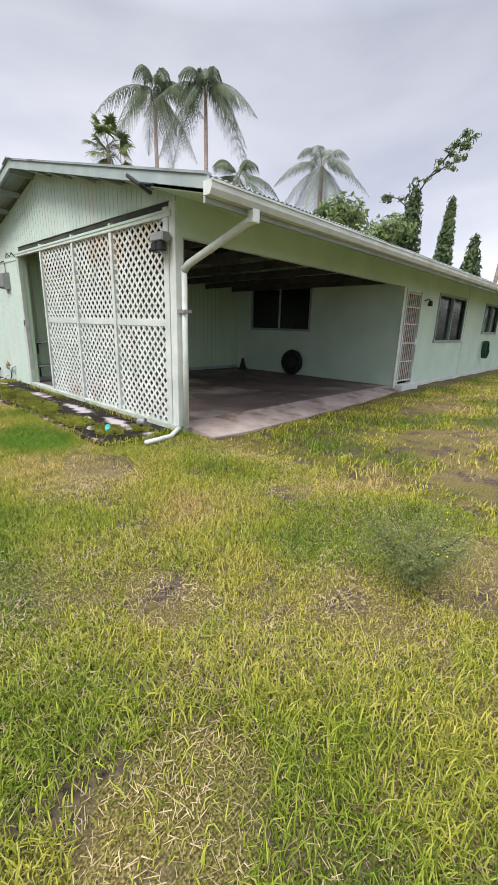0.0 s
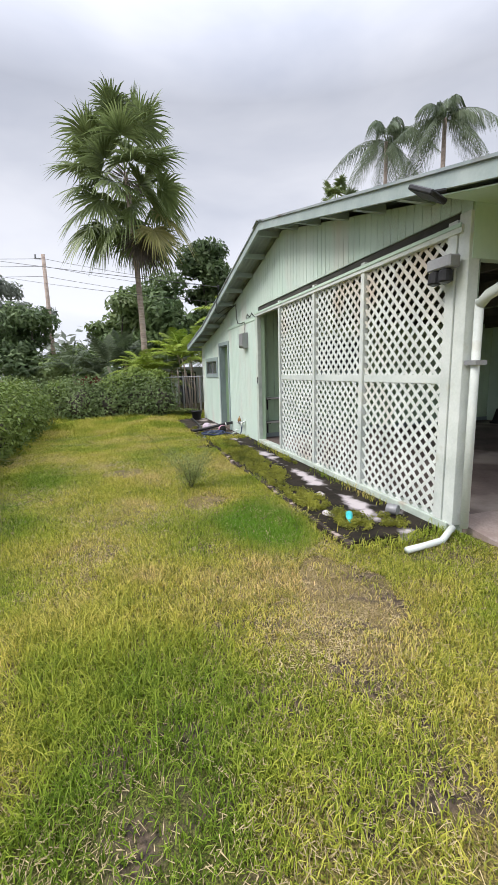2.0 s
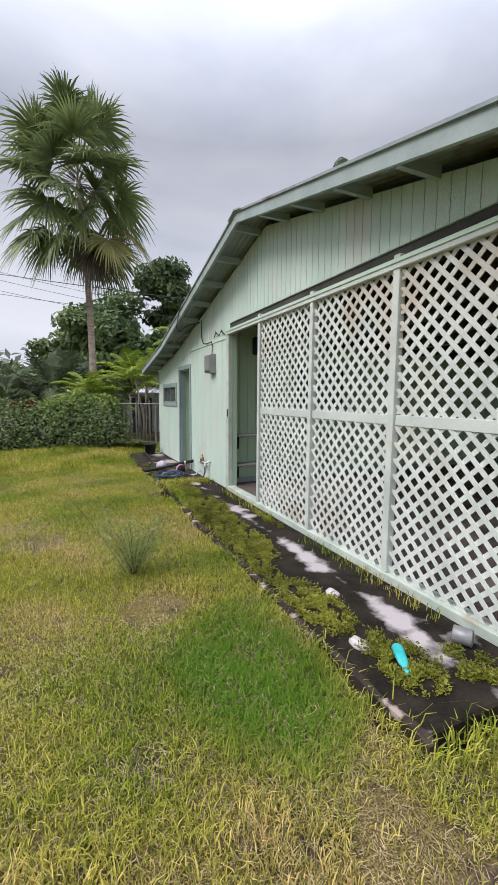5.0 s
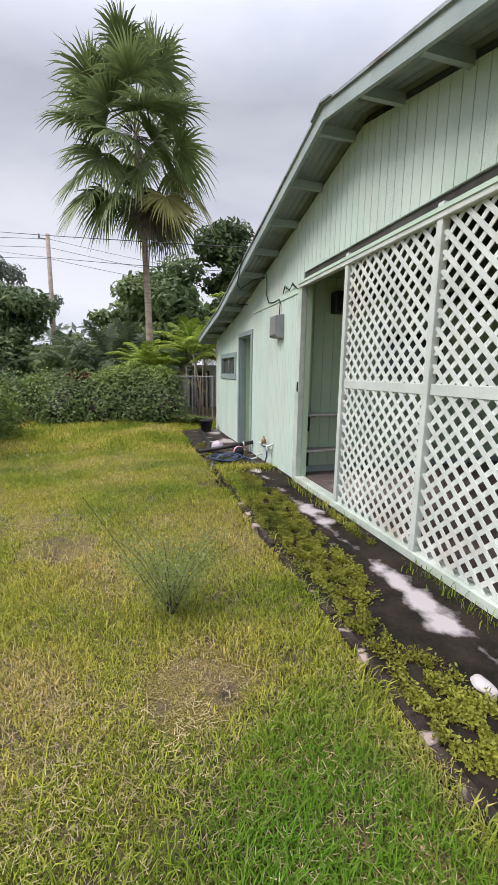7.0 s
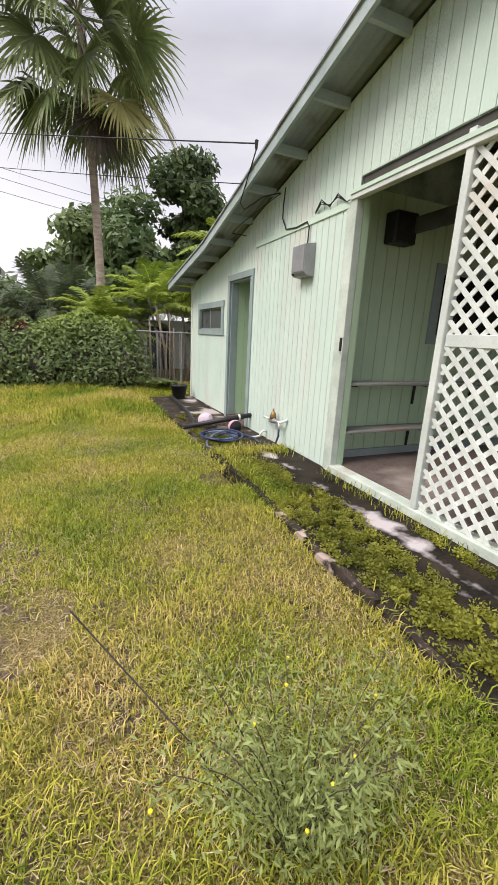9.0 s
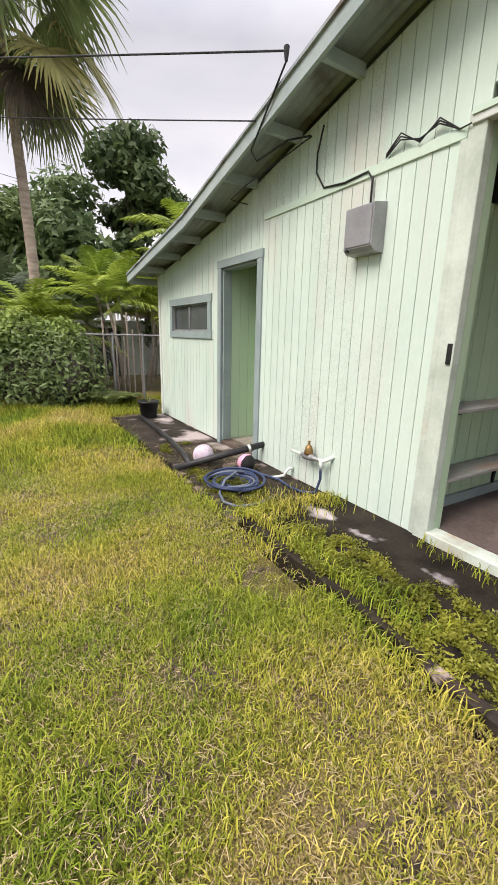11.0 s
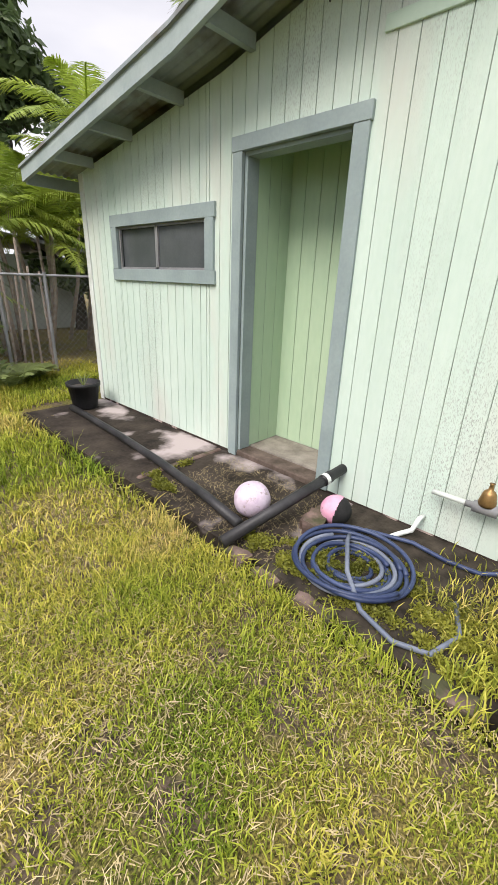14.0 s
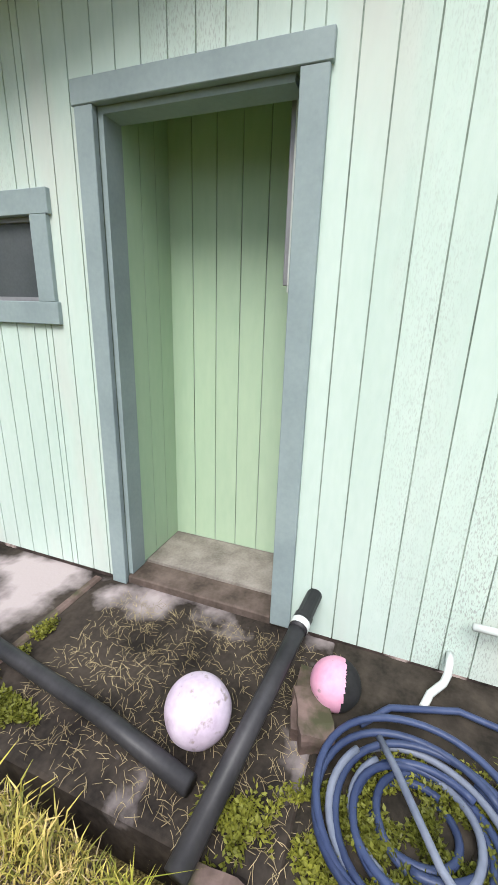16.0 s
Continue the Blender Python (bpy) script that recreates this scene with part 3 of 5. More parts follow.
THRESH = material("stained_threshold", (0.06, 0.045, 0.035), (0.16, 0.12, 0.10), 8, 0.9, 0.3, 50)
door_1 = thing("door_1", (W, 12.2, 0.14), "open doorway recess framed in grey-blue painted boards", "doorway", kind="structure")
trim("jamb", 12.625, 12.715, 0.09, 2.35, GREY_TRIM, 0.022, door_1)
trim("jamb", 11.675, 11.775, 0.12, 2.35, GREY_TRIM, 0.022, door_1)
trim("lintel", 11.665, 12.725, 2.35, 2.44, GREY_TRIM, 0.026, door_1)
part("reveal", box(W + 0.014, W + 0.13, 12.6, 12.627, 0.15, 2.35), GREY_TRIM, door_1)
part("reveal", box(W + 0.014, W + 0.13, 11.773, 11.78, 0.15, 2.35), GREY_TRIM, door_1)
part("reveal", box(W + 0.014, W + 0.13, 11.8, 12.6, 2.325, 2.352), GREY_TRIM, door_1)
part("threshold", box(W - 0.005, W + 0.16, 11.775, 12.625, 0.0, 0.145, 0.008), THRESH, door_1)
alcove = part("alcove_wall", wall_prism(3.653, 3.7, [(11.3, 12.7, 0.0, 2.6)]), GROOVE)
tagged(alcove, "pale green board lining of the doorway recess", "wall", kind="structure")
bm = box(W + 0.12, 3.66, 12.606, 12.66, 0.0, 2.6)
bx(bm, W + 0.12, 3.66, 11.3, 11.34, 0.0, 2.6)
alcove_side = tagged(part("alcove_side_wall", bm, GROOVE), "pale green board side of the doorway recess", "wall", kind="structure")
alcove_top = tagged(part("alcove_ceiling", box(W + 0.12, 3.68, 11.3, 12.64, 2.56, 2.6), MINT_SHADED), "pale green ceiling of the doorway recess", "ceiling", kind="structure")
ALC = material("alcove_concrete", (0.16, 0.14, 0.12), (0.36, 0.32, 0.28), 6, 0.9, 0.4, 80)
alcove_floor = tagged(part("alcove_floor", box(W + 0.16, 3.66, 11.34, 12.612, -0.05, 0.155), ALC), "rough grey concrete recess floor", "floor", kind="structure")
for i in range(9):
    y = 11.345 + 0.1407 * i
    part("plank", box(3.646, 3.66, y, y + 0.1345, 0.16, 2.555), MINT_SHADED, alcove)
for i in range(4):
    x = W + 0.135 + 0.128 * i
    part("plank", box(x, x + 0.1235, 12.604, 12.614, 0.16, 2.555), MINT_SHADED, alcove_side)
strip = thing("door_stop", (3.27, 11.79, 1.72), "broken white door stop strip hanging inside the recess", "moulding")
part("strip", box(3.262, 3.285, 11.80, 11.825, 1.66, 2.34, 0.003), WHITE, strip)
part("strip", box(3.286, 3.31, 11.81, 11.85, 1.69, 2.34, 0.003), GREY_METAL, strip)

window_1 = thing("window_1", (W, 13.87, 1.5), "small sliding window with insect screen in a grey frame", "window", kind="structure")
for y0, y1, z0, z1 in [(12.92, 13.02, 1.6, 1.975), (14.35, 14.44, 1.6, 1.975), (12.905, 14.455, 1.975, 2.08), (12.905, 14.455, 1.495, 1.6)]:
    trim("window_frame", y0, y1, z0, z1, GREY_TRIM, 0.025, window_1)
for y0, y1, x in [(13.02, 13.72, W + 0.03), (13.72, 14.35, W + 0.045)]:
    part("pane", box(x, x + 0.006, y0, y1, 1.6, 1.975), GLASS, window_1, "dark screened glass pane")
for y0, y1, z0, z1 in [(13.7, 13.74, 1.6, 1.975), (13.02, 14.35, 1.6, 1.62), (13.02, 14.35, 1.955, 1.975), (13.02, 13.04, 1.62, 1.955), (14.33, 14.35, 1.62, 1.955)]:
    part("sash", box(W + 0.012, W + 0.028, y0, y1, z0, z1), GREY_METAL, window_1)

belt = part("trim_board", box(W - 0.014, W + 0.002, 9.5, 11.66, 2.70, 2.77, 0.003), MINT_PLAIN)
tagged(belt, "mint painted horizontal trim board", "trim", kind="structure")
corner = part("corner_trim", box(W - 0.014, W + 0.002, BACK - 0.07, BACK + 0.015, 0.1, 2.5, 0.003), WHITE)
tagged(corner, "weathered corner board", "trim", kind="structure")
foot = part("wall_footing", box(W - 0.002, W + 0.1, 9.5, BACK, -0.1, 0.12), KERB)
tagged(foot, "dirty concrete wall foot", "footing", kind="structure")

# ---- sliding opening with lattice panels ----
opening = thing("lattice_frame", (W, 6.3, 0.15), "white painted timber frame of the carport's lattice side", "frame", kind="structure")
WORN = material("peeling_white", (0.42, 0.48, 0.42), (0.62, 0.68, 0.61), 4, 0.7, 0.2, 40, stain=(0.40, 0.25, 0.17), stain_scale=1.6, stain_at=(0.6, 0.72))
part("sill", box(W - 0.04, W + 0.1, 4.2, 9.385, 0.14, 0.222, 0.006), WORN, opening)
part("top_rail", box(W - 0.045, W + 0.02, 4.22, 9.46, 2.745, 2.81, 0.004), WHITE, opening)
part("track", box(W - 0.055, W - 0.046, 4.22, 9.46, 2.79, 2.822), MINT_PLAIN, opening)
for y, w in [(4.33, 0.1), (5.66, 0.07), (6.9, 0.06), (8.22, 0.06)]:
    part("upright", box(W - 0.034, W + 0.04, y - w / 2, y + w / 2, 0.222, 2.86, 0.005), WHITE, opening)
part("jamb", box(W - 0.03, W + 0.05, 9.375, 9.488, 0.1, 2.82, 0.005), WORN, opening, "peeling weathered jamb")
part("jamb_lining", box(W + 0.052, W + 0.13, 9.378, 9.389, FLOOR, 2.82), MINT_SHADED, opening)
part("jamb_edge", box(W - 0.012, W, 9.493, 9.54, 0.1, 2.70), WORN, opening)
part("latch", box(W - 0.04, W - 0.028, 9.385, 9.415, 1.40, 1.53), BLACK, opening)
# board added in the gap, its near-black colour is the shadow line
part("head_beam", box(W + 0.02, W + 0.1, 4.3, 9.37, 2.80, 2.93), DARK_WOOD_AND_SHADE, opening, "dark board standing in for the shadow line above the rail")
part("corner_post", box(W - 0.02, W + 0.1, 4.155, 4.275, 0.2, 2.9, 0.006), WHITE, opening)

PITCH, SLAT = 0.134, 0.035
for k, (ya, yb) in enumerate([(4.385, 5.62), (5.7, 6.865), (6.935, 8.185)]):
    for z0, z1 in [(0.225, 1.5), (1.575, 2.745)]:
        panel = thing("lattice_panel", (W, (ya + yb) / 2, z0), "white diagonal garden lattice panel with rust-stained lower part" if z0 < 1 else "white diagonal garden lattice panel",
                      "lattice", group="lattice panels of the carport side")
        wd, ht = yb - ya, z1 - z0
        for way in (1, -1):
            layer = W - 0.006 if way > 0 else W + 0.003
            c = -ht + PITCH * 0.3 if way > 0 else PITCH * 0.3
            while c < (wd if way > 0 else wd + ht):
                # line: y = c + way * z  in panel coordinates
                lo = max(0.0, -c) if way > 0 else max(0.0, c - wd)
                hi = min(ht, wd - c) if way > 0 else min(ht, c)
                if hi - lo > 0.03:
                    s = SLAT / math.sqrt(2)
                    y_lo, y_hi = c + way * lo, c + way * hi
                    o = [(ya + y_lo - s, z0 + lo), (ya + y_lo + s, z0 + lo), (ya + y_hi + s, z0 + hi), (ya + y_hi - s, z0 + hi)]
                    part("slat", prism("x", layer, layer + 0.008, [(min(max(y, ya - 0.03), yb + 0.03), z) for y, z in o]), LATTICE, panel)
                c += PITCH
    part("mid_rail", box(W - 0.011, W + 0.02, ya, yb, 1.495, 1.58, 0.003), WHITE, opening)

# ---- carport things ----
def plank_run(axis_lo, axis_hi, z0, z1, place, mat, parent):
    i = axis_lo
    while i < axis_hi - 0.02:
        j = min(i + 0.155, axis_hi)
        part("plank", place(i + 0.0035, j - 0.0035, z0, z1), mat, parent)
        i = j


plank_run(W + 0.12, HALL, FLOOR + 0.09, 2.95, lambda a, b, z0, z1: box(a, b, INNER, INNER + 0.012, z0, z1), MINT_SHADED, rear)
base = part("baseboard", box(W + 0.13, HALL, INNER - 0.02, INNER + 0.011, FLOOR, FLOOR + 0.085), GREY_TRIM)
tagged(base, "grey-green skirting board", "baseboard", kind="structure")
SHELF = material("weathered_shelf", (0.2, 0.2, 0.19), (0.36, 0.36, 0.34), 5, 0.7, 0.15, 40, stretch_xyz=(0.3, 2, 1), stain=(0.35, 0.22, 0.17), stain_scale=2, stain_at=(0.6, 0.7))
for z, x1 in ((1.055, 5.55), (0.545, 5.5)):
    shelf = thing("wall_shelf", (4.4, INNER - 0.14, z), "weathered grey plank shelf on steel brackets", "shelf", group="shelves on the carport wall")
    part("board", box(3.27, x1, INNER - 0.23, INNER - 0.004, z, z + 0.032, 0.006), SHELF, shelf)
    for x in (3.38, 4.35, 5.3):
        br = part("bracket", prism("x", x - 0.012, x + 0.012, [(INNER - 0.003, z), (INNER - 0.19, z), (INNER - 0.19, z - 0.015), (INNER - 0.03, z - 0.02), (INNER - 0.02, z - 0.24), (INNER - 0.003, z - 0.24)]), BLACK, shelf)
spk = thing("loudspeaker", (3.78, INNER - 0.1, 2.5), "black loudspeaker box hung on the carport wall", "loudspeaker")
part("cabinet", box(3.64, 3.92, INNER - 0.17, INNER - 0.005, 2.47, 2.76, 0.012), BLACK, spk)
part("grille", box(3.66, 3.90, INNER - 0.18, INNER - 0.17, 2.49, 2.74, 0.004), RUBBER, spk)
window_2 = thing("window_2", (5.0, INNER, 1.5), "dark window in a grey-green frame", "window", kind="structure")
for x0, x1, z0, z1 in [(4.42, 4.54, 1.62, 2.27), (5.6, 5.72, 1.62, 2.27), (4.42, 5.72, 2.27, 2.38), (4.42, 5.72, 1.51, 1.62)]:
    part("window_frame", box(x0, x1, INNER - 0.025, INNER + 0.0, z0, z1, 0.003), GREY_TRIM, window_2)
part("pane", box(4.54, 5.6, INNER - 0.006, INNER - 0.001, 1.62, 2.27), DARK_GLASS, window_2)
window_3 = thing("window_3", (HALL, 7.9, 1.5), "dark wide window facing the carport", "window", kind="structure")
part("pane", box(HALL + 0.03, HALL + 0.036, 6.8, 8.95, 1.51, 2.6), DARK_GLASS, window_3)
for y0, y1, z0, z1 in [(6.74, 6.8, 1.45, 2.66), (8.95, 9.01, 1.45, 2.66), (6.8, 8.95, 1.45, 1.51), (6.8, 8.95, 2.6, 2.66), (7.85, 7.89, 1.51, 2.6)]:
    part("window_frame", box(HALL - 0.015, HALL + 0.025, y0, y1, z0, z1), GREY_TRIM, window_3)
tyre = thing("car_tyre", (9.5, 7.2, FLOOR), "worn black car tyre leaning on the wall", "tyre")
bm = bmesh.new()
N1, N2 = 28, 10
rings = []
for i in range(N1):
    a = 2 * math.pi * i / N1
    rings.append([bm.verts.new((9.5 + 0.10 * math.sin(2 * math.pi * j / N2), 7.2 + (0.26 + 0.1 * math.cos(2 * math.pi * j / N2)) * math.cos(a), FLOOR + 0.36 + (0.26 + 0.1 * math.cos(2 * math.pi * j / N2)) * math.sin(a))) for j in range(N2)])
for i in range(N1):
    for j in range(N2):
        bm.faces.new((rings[i][j], rings[(i + 1) % N1][j], rings[(i + 1) % N1][(j + 1) % N2], rings[i][(j + 1) % N2]))
part("tread", bm, RUBBER, tyre, smooth=True)
bm = lathe([(0.17, -0.03), (0.19, 0.0), (0.17, 0.03)], (0, 0, 0), 20)
bmesh.ops.transform(bm, matrix=pose(9.5, 7.2, FLOOR + 0.36, 0, 90, 0), verts=bm.verts)
part("rim", bm, BLACK, tyre)
cone = part("dark_cone", lathe([(0.16, 0), (0.16, 0.03), (0.11, 0.04), (0.03, 0.36), (0.02, 0.36)], (9.3, 9.0, FLOOR), 14), RUBBER)
tagged(cone, "dark cone standing in the carport corner", "cone")

# corner floodlight and meter box
lamp = thing("floodlight", (3.05, 4.35, 2.4), "grey twin outdoor floodlight on the corner post", "lamp")
part("housing", box(2.96, 3.08, 4.2, 4.47, 2.47, 2.57, 0.012), GREY_METAL, lamp)
for y in (4.28, 4.4):
    head = part("lamp_head", lathe([(0.03, 0.0), (0.055, -0.02), (0.06, -0.1), (0.05, -0.11)], (3.0, y, 2.47), 14), BLACK, lamp)
    part("lens", lathe([(0.045, 0.0), (0.02, -0.012)], (3.0, y, 2.358), 14), GLASS, head, "dull glass lens")
part("bracket", box(3.08, 3.13, 4.29, 4.37, 2.48, 2.56), GREY_METAL, lamp)
floods = thing("eave_spotlight", (2.7, 3.9, 2.9), "black security spotlight under the rake", "lamp")
part("arm", tube([(2.69, 4.0, 2.93), (2.62, 4.02, 2.92)], 0.02, 8), BLACK, floods)
bm = box(-0.09, 0.09, -0.14, 0.14, -0.02, 0.02, 0.01)
bmesh.ops.transform(bm, matrix=pose(2.6, 4.08, 2.93, 30, 15, 10), verts=bm.verts)
part("panel", bm, BLACK, floods)
meter = thing("meter_box", (W - 0.07, 10.2, 2.16), "grey metal electric box on the wall", "electric box")
part("body", prism("y", 10.06, 10.34, [(W - 0.005, 2.16), (W - 0.10, 2.17), (W - 0.13, 2.2), (W - 0.13, 2.48), (W - 0.005, 2.5)]), GREY_METAL, meter)
part("cover", box(W - 0.138, W - 0.13, 10.075, 10.325, 2.21, 2.47, 0.003), GREY_METAL, meter)
part("knob", tube([(W - 0.14, 10.3, 2.19), (W - 0.12, 10.3, 2.19)], 0.012, 8), BLACK, meter)
part("cable", tube([(W - 0.03, 10.2, 2.49), (W - 0.02, 10.21, 2.68), (W - 0.02, 10.26, 2.74), (W - 0.02, 10.5, 2.73), (W - 0.02, 10.75, 2.76), (W - 0.02, 10.86, 2.9), (W - 0.02, 10.86, 3.04), (W - 0.06, 10.75, 3.2)], 0.008, 7), BLACK, meter, smooth=True)
wires = thing("loose_wires", (W, 10.0, 2.8), "thin black wires looped along the wall", "wire")
for k in range(3):
    part("wire", tube([(W - 0.02, 10.1, 2.78 + 0.01 * k), (W - 0.04, 9.97, 2.84 + 0.02 * k), (W - 0.03, 9.82, 2.80 - 0.01 * k), (W - 0.04, 9.68, 2.83 + 0.015 * k), (W - 0.02, 9.55, 2.76), (W - 0.05, 9.46, 2.75)], 0.005, 5), BLACK, wires)
part("wire", tube([(W - 0.03, 10.95, 3.2), (2.9, 11.0, 3.14), (2.78, 11.3, 3.05), (2.72, 11.3, 3.12), (2.67, 10.74, 3.5)], 0.008, 6), BLACK, wires)
part("wire", tube([(W - 0.02, 10.95, 3.2), (2.85, 11.6, 2.95), (2.85, 11.9, 2.9), (W - 0.02, 12.0, 2.92)], 0.006, 6), BLACK, wires)

# ---- service cable and pole ----
pole = thing("utility_pole", (-3.4, 31, 0), "weathered grey wooden utility pole", "pole")
part("shaft", tube([(-3.4, 31, 0), (-3.4, 31, 9.2)], 0.13, 12, radii=[0.15, 0.11]), BARK, pole, smooth=True)
part("bracket", box(-3.9, -3.4, 30.97, 31.03, 8.9, 8.97), GREY_METAL, pole)
part("insulator", lathe([(0.03, 0), (0.06, 0.05), (0.05, 0.2), (0.02, 0.22)], (-3.85, 31, 8.97), 10), GREY_METAL, pole)


def sagging(a, b, sag, n=24):
    a, b = Vector(a), Vector(b)
    return [a.lerp(b, i / n) - Vector((0, 0, 4 * sag * (i / n) * (1 - i / n))) for i in range(n + 1)]


cable = thing("service_cable", (2.7, 10.8, 3.6), "black service cable from the pole to the roof edge", "cable")
part("line", tube(sagging((-9.4, 30.8, 9.0), (2.66, 10.74, 3.56), 0.06), 0.008, 6), BLACK, cable)
part("line", tube(sagging((-9.4, 30.8, 8.4), (2.70, 11.2, 3.30), 0.2), 0.006, 5), BLACK, cable)
part("insulator", lathe([(0.012, -0.06), (0.02, 0), (0.022, 0.03), (0.01, 0.04)], (2.67, 10.74, 3.56), 10), BLACK, cable)
far_lines = thing("power_lines", (-12, 31, 9), "thin overhead power lines", "cable")
for z in (8.95, 8.5, 7.9):
    part("line", tube(sagging((-30, 33, z + 0.6), (-3.4, 31, z), 0.5), 0.012, 5), BLACK, far_lines)
    part("line", tube(sagging((-3.4, 31, z), (22, 34, z - 0.8), 0.6), 0.011, 5), BLACK, far_lines)

# ---- front of the house ----
door_2 = thing("door_2", (10.25, FRONT, 0.3), "white barred security door before a red-brown door", "door", kind="structure")
RED = material("red_brown_door", (0.12, 0.05, 0.04), (0.2, 0.085, 0.07), 3, 0.6, 0.05)
part("door_leaf", box(9.82, 10.70, FRONT + 0.06, FRONT + 0.1, 0.28, 2.45), RED, door_2)
for x in np.linspace(9.86, 10.66, 8):
    part("bar", box(x - 0.009, x + 0.009, FRONT - 0.005, FRONT + 0.013, 0.32, 2.43), WHITE, door_2)
for z in (0.32, 0.8, 1.25, 1.7, 2.1, 2.42):
    part("rail", box(9.82, 10.7, FRONT - 0.008, FRONT + 0.016, z - 0.015, z + 0.015), WHITE, door_2)
for x in (9.78, 10.68):
    part("frame", box(x, x + 0.06, FRONT - 0.03, FRONT + 0.03, 0.25, 2.5), WHITE, door_2)
part("lock", box(10.58, 10.68, FRONT - 0.03, FRONT - 0.008, 1.2, 1.36, 0.005), WHITE, door_2)
step = part("door_step", box(9.75, 10.75, 3.95, FRONT, 0.05, 0.25, 0.01), WHITE)
tagged(step, "white painted doorstep under the barred door", "step")
for nm, x0, x1, z0, z1 in [("window_4", 12.0, 14.25, 1.32, 2.5), ("window_5", 16.6, 18.4, 1.6, 2.5)]:
    w = thing(nm, ((x0 + x1) / 2, FRONT, z0), "aluminium sliding window with dark glass", "window", kind="structure")
    part("pane", box(x0, x1, FRONT + 0.05, FRONT + 0.056, z0, z1), DARK_GLASS, w)
    for a, b, c, d in [(x0 - 0.06, x0, z0, z1), (x1, x1 + 0.06, z0, z1), (x0 - 0.06, x1 + 0.06, z1, z1 + 0.07), (x0 - 0.1, x1 + 0.1, z0 - 0.08, z0), ((x0 + x1) / 2 - 0.03, (x0 + x1) / 2 + 0.03, z0, z1)]:
        part("window_frame", box(a, b, FRONT - 0.03, FRONT + 0.045, c, d), GREY_TRIM, w)
seam = tagged(part("wall_batten", box(14.5, 14.53, FRONT - 0.012, FRONT, 0.2, 2.9), MINT_PLAIN), "thin mint painted wall batten", "trim", kind="structure")
corner_2 = tagged(part("house_corner_trim", box(HALL - 0.02, HALL + 0.1, FRONT - 0.02, FRONT, 0.1, 2.53), WHITE), "white painted corner board", "trim", kind="structure")
skirt = tagged(part("front_footing", box(10.75, EAST - 0.3, FRONT - 0.02, FRONT, 0.0, 0.2), WHITE), "pale concrete wall foot", "footing", kind="structure")
sconce = thing("wall_lamp", (10.95, 4.1, 2.2), "small dark outdoor wall lamp", "lamp")
part("arm", tube([(10.95, FRONT, 2.3), (10.95, 4.05, 2.34), (10.95, 4.0, 2.28)], 0.015, 6), BLACK, sconce)
part("shade", lathe([(0.02, 0.08), (0.05, 0.06), (0.06, -0.05), (0.03, -0.06)], (10.95, 4.0, 2.22), 10), BLACK, sconce)
GREEN = material("green_hose", (0.01, 0.06, 0.03), (0.02, 0.1, 0.05), 5, 0.5, 0.05)
reel = thing("hose_reel", (17.0, 4.08, 0.95), "dark green garden hose coiled on the wall", "hose")
part("coil", tube([(17.0 + 0.22 * math.cos(a), 4.1 - 0.004 * a, 0.97 + 0.3 * math.sin(a)) for a in np.linspace(0, 12 * math.pi, 130)], 0.02, 6), GREEN, reel, smooth=True)
part("hook", box(16.95, 17.05, 4.02, FRONT, 1.2, 1.24), BLACK, reel)

# ---- clutter by the doorway ----
SMOOTH_BLACK = material("black_drain_pipe", (0.018, 0.018, 0.02), (0.045, 0.043, 0.045), 5, 0.45, 0.1, 50)
drain = thing("drain_pipe", (2.6, 11.53, 0.2), "black plastic drain pipe coming out of the wall", "pipe")
part("tube", tube([(3.15, 11.57, 0.335), (2.75, 11.62, 0.27), (2.1, 11.71, 0.155)], 0.036, 14), SMOOTH_BLACK, drain, smooth=True)
part("coupling", tube([(3.0, 11.589, 0.311), (2.92, 11.599, 0.298)], 0.041, 14), SMOOTH_BLACK, drain, smooth=True)
part("paint_mark", tube([(2.965, 11.593, 0.305), (2.935, 11.597, 0.3)], 0.0425, 14), WHITE, drain, "white paint smear")
long_pipe = thing("long_pipe", (2.4, 13.2, 0.06), "long black plastic pipe lying on the slab", "pipe")
part("tube", tube([(2.31, 11.78, 0.15), (2.4, 12.2, 0.14), (2.5, 12.9, 0.136), (2.57, 13.7, 0.135), (2.61, 14.4, 0.135), (2.62, 14.75, 0.135)], 0.034, 14), SMOOTH_BLACK, long_pipe, smooth=True)


def ball(name, place, r, mats, label, split=None):
    bm = bmesh.new()
    bmesh.ops.create_uvsphere(bm, u_segments=72, v_segments=44, radius=r)
    for v in bm.verts:
        v.co *= 1 + 0.02 * noise.noise(v.co * 14)
    bmesh.ops.translate(bm, vec=place, verts=bm.verts)
    ob = part(name, bm, mats[0], smooth=True)
    if split is not None:
        ob.data.materials.append(mats[1])
        for p in ob.data.polygons:
            if (p.center - Vector(place)).normalized().dot(split) > 0.22:
                p.material_index = 1
    return tagged(ob, label, "ball")


PINKISH = material("faded_ball", (0.48, 0.38, 0.48), (0.66, 0.56, 0.66), 14, 0.5, 0.1, 60, stain=(0.35, 0.28, 0.28), stain_scale=22, stain_at=(0.6, 0.68))
PINK = material("pink_ball", (0.62, 0.28, 0.40), (0.74, 0.40, 0.52), 10, 0.5, 0.05, stain=(0.3, 0.22, 0.22), stain_scale=25, stain_at=(0.66, 0.72))
ball("faded_ball", (2.5, 11.85, 0.218), 0.12, [PINKISH], "faded lilac-white ball with grey scuffs on the slab")
ball("pink_ball", (2.81, 11.41, 0.203), 0.098, [PINK, RUBBER], "pink and black ball beside the coiled hose", Vector((0.15, -0.95, -0.1)).normalized())

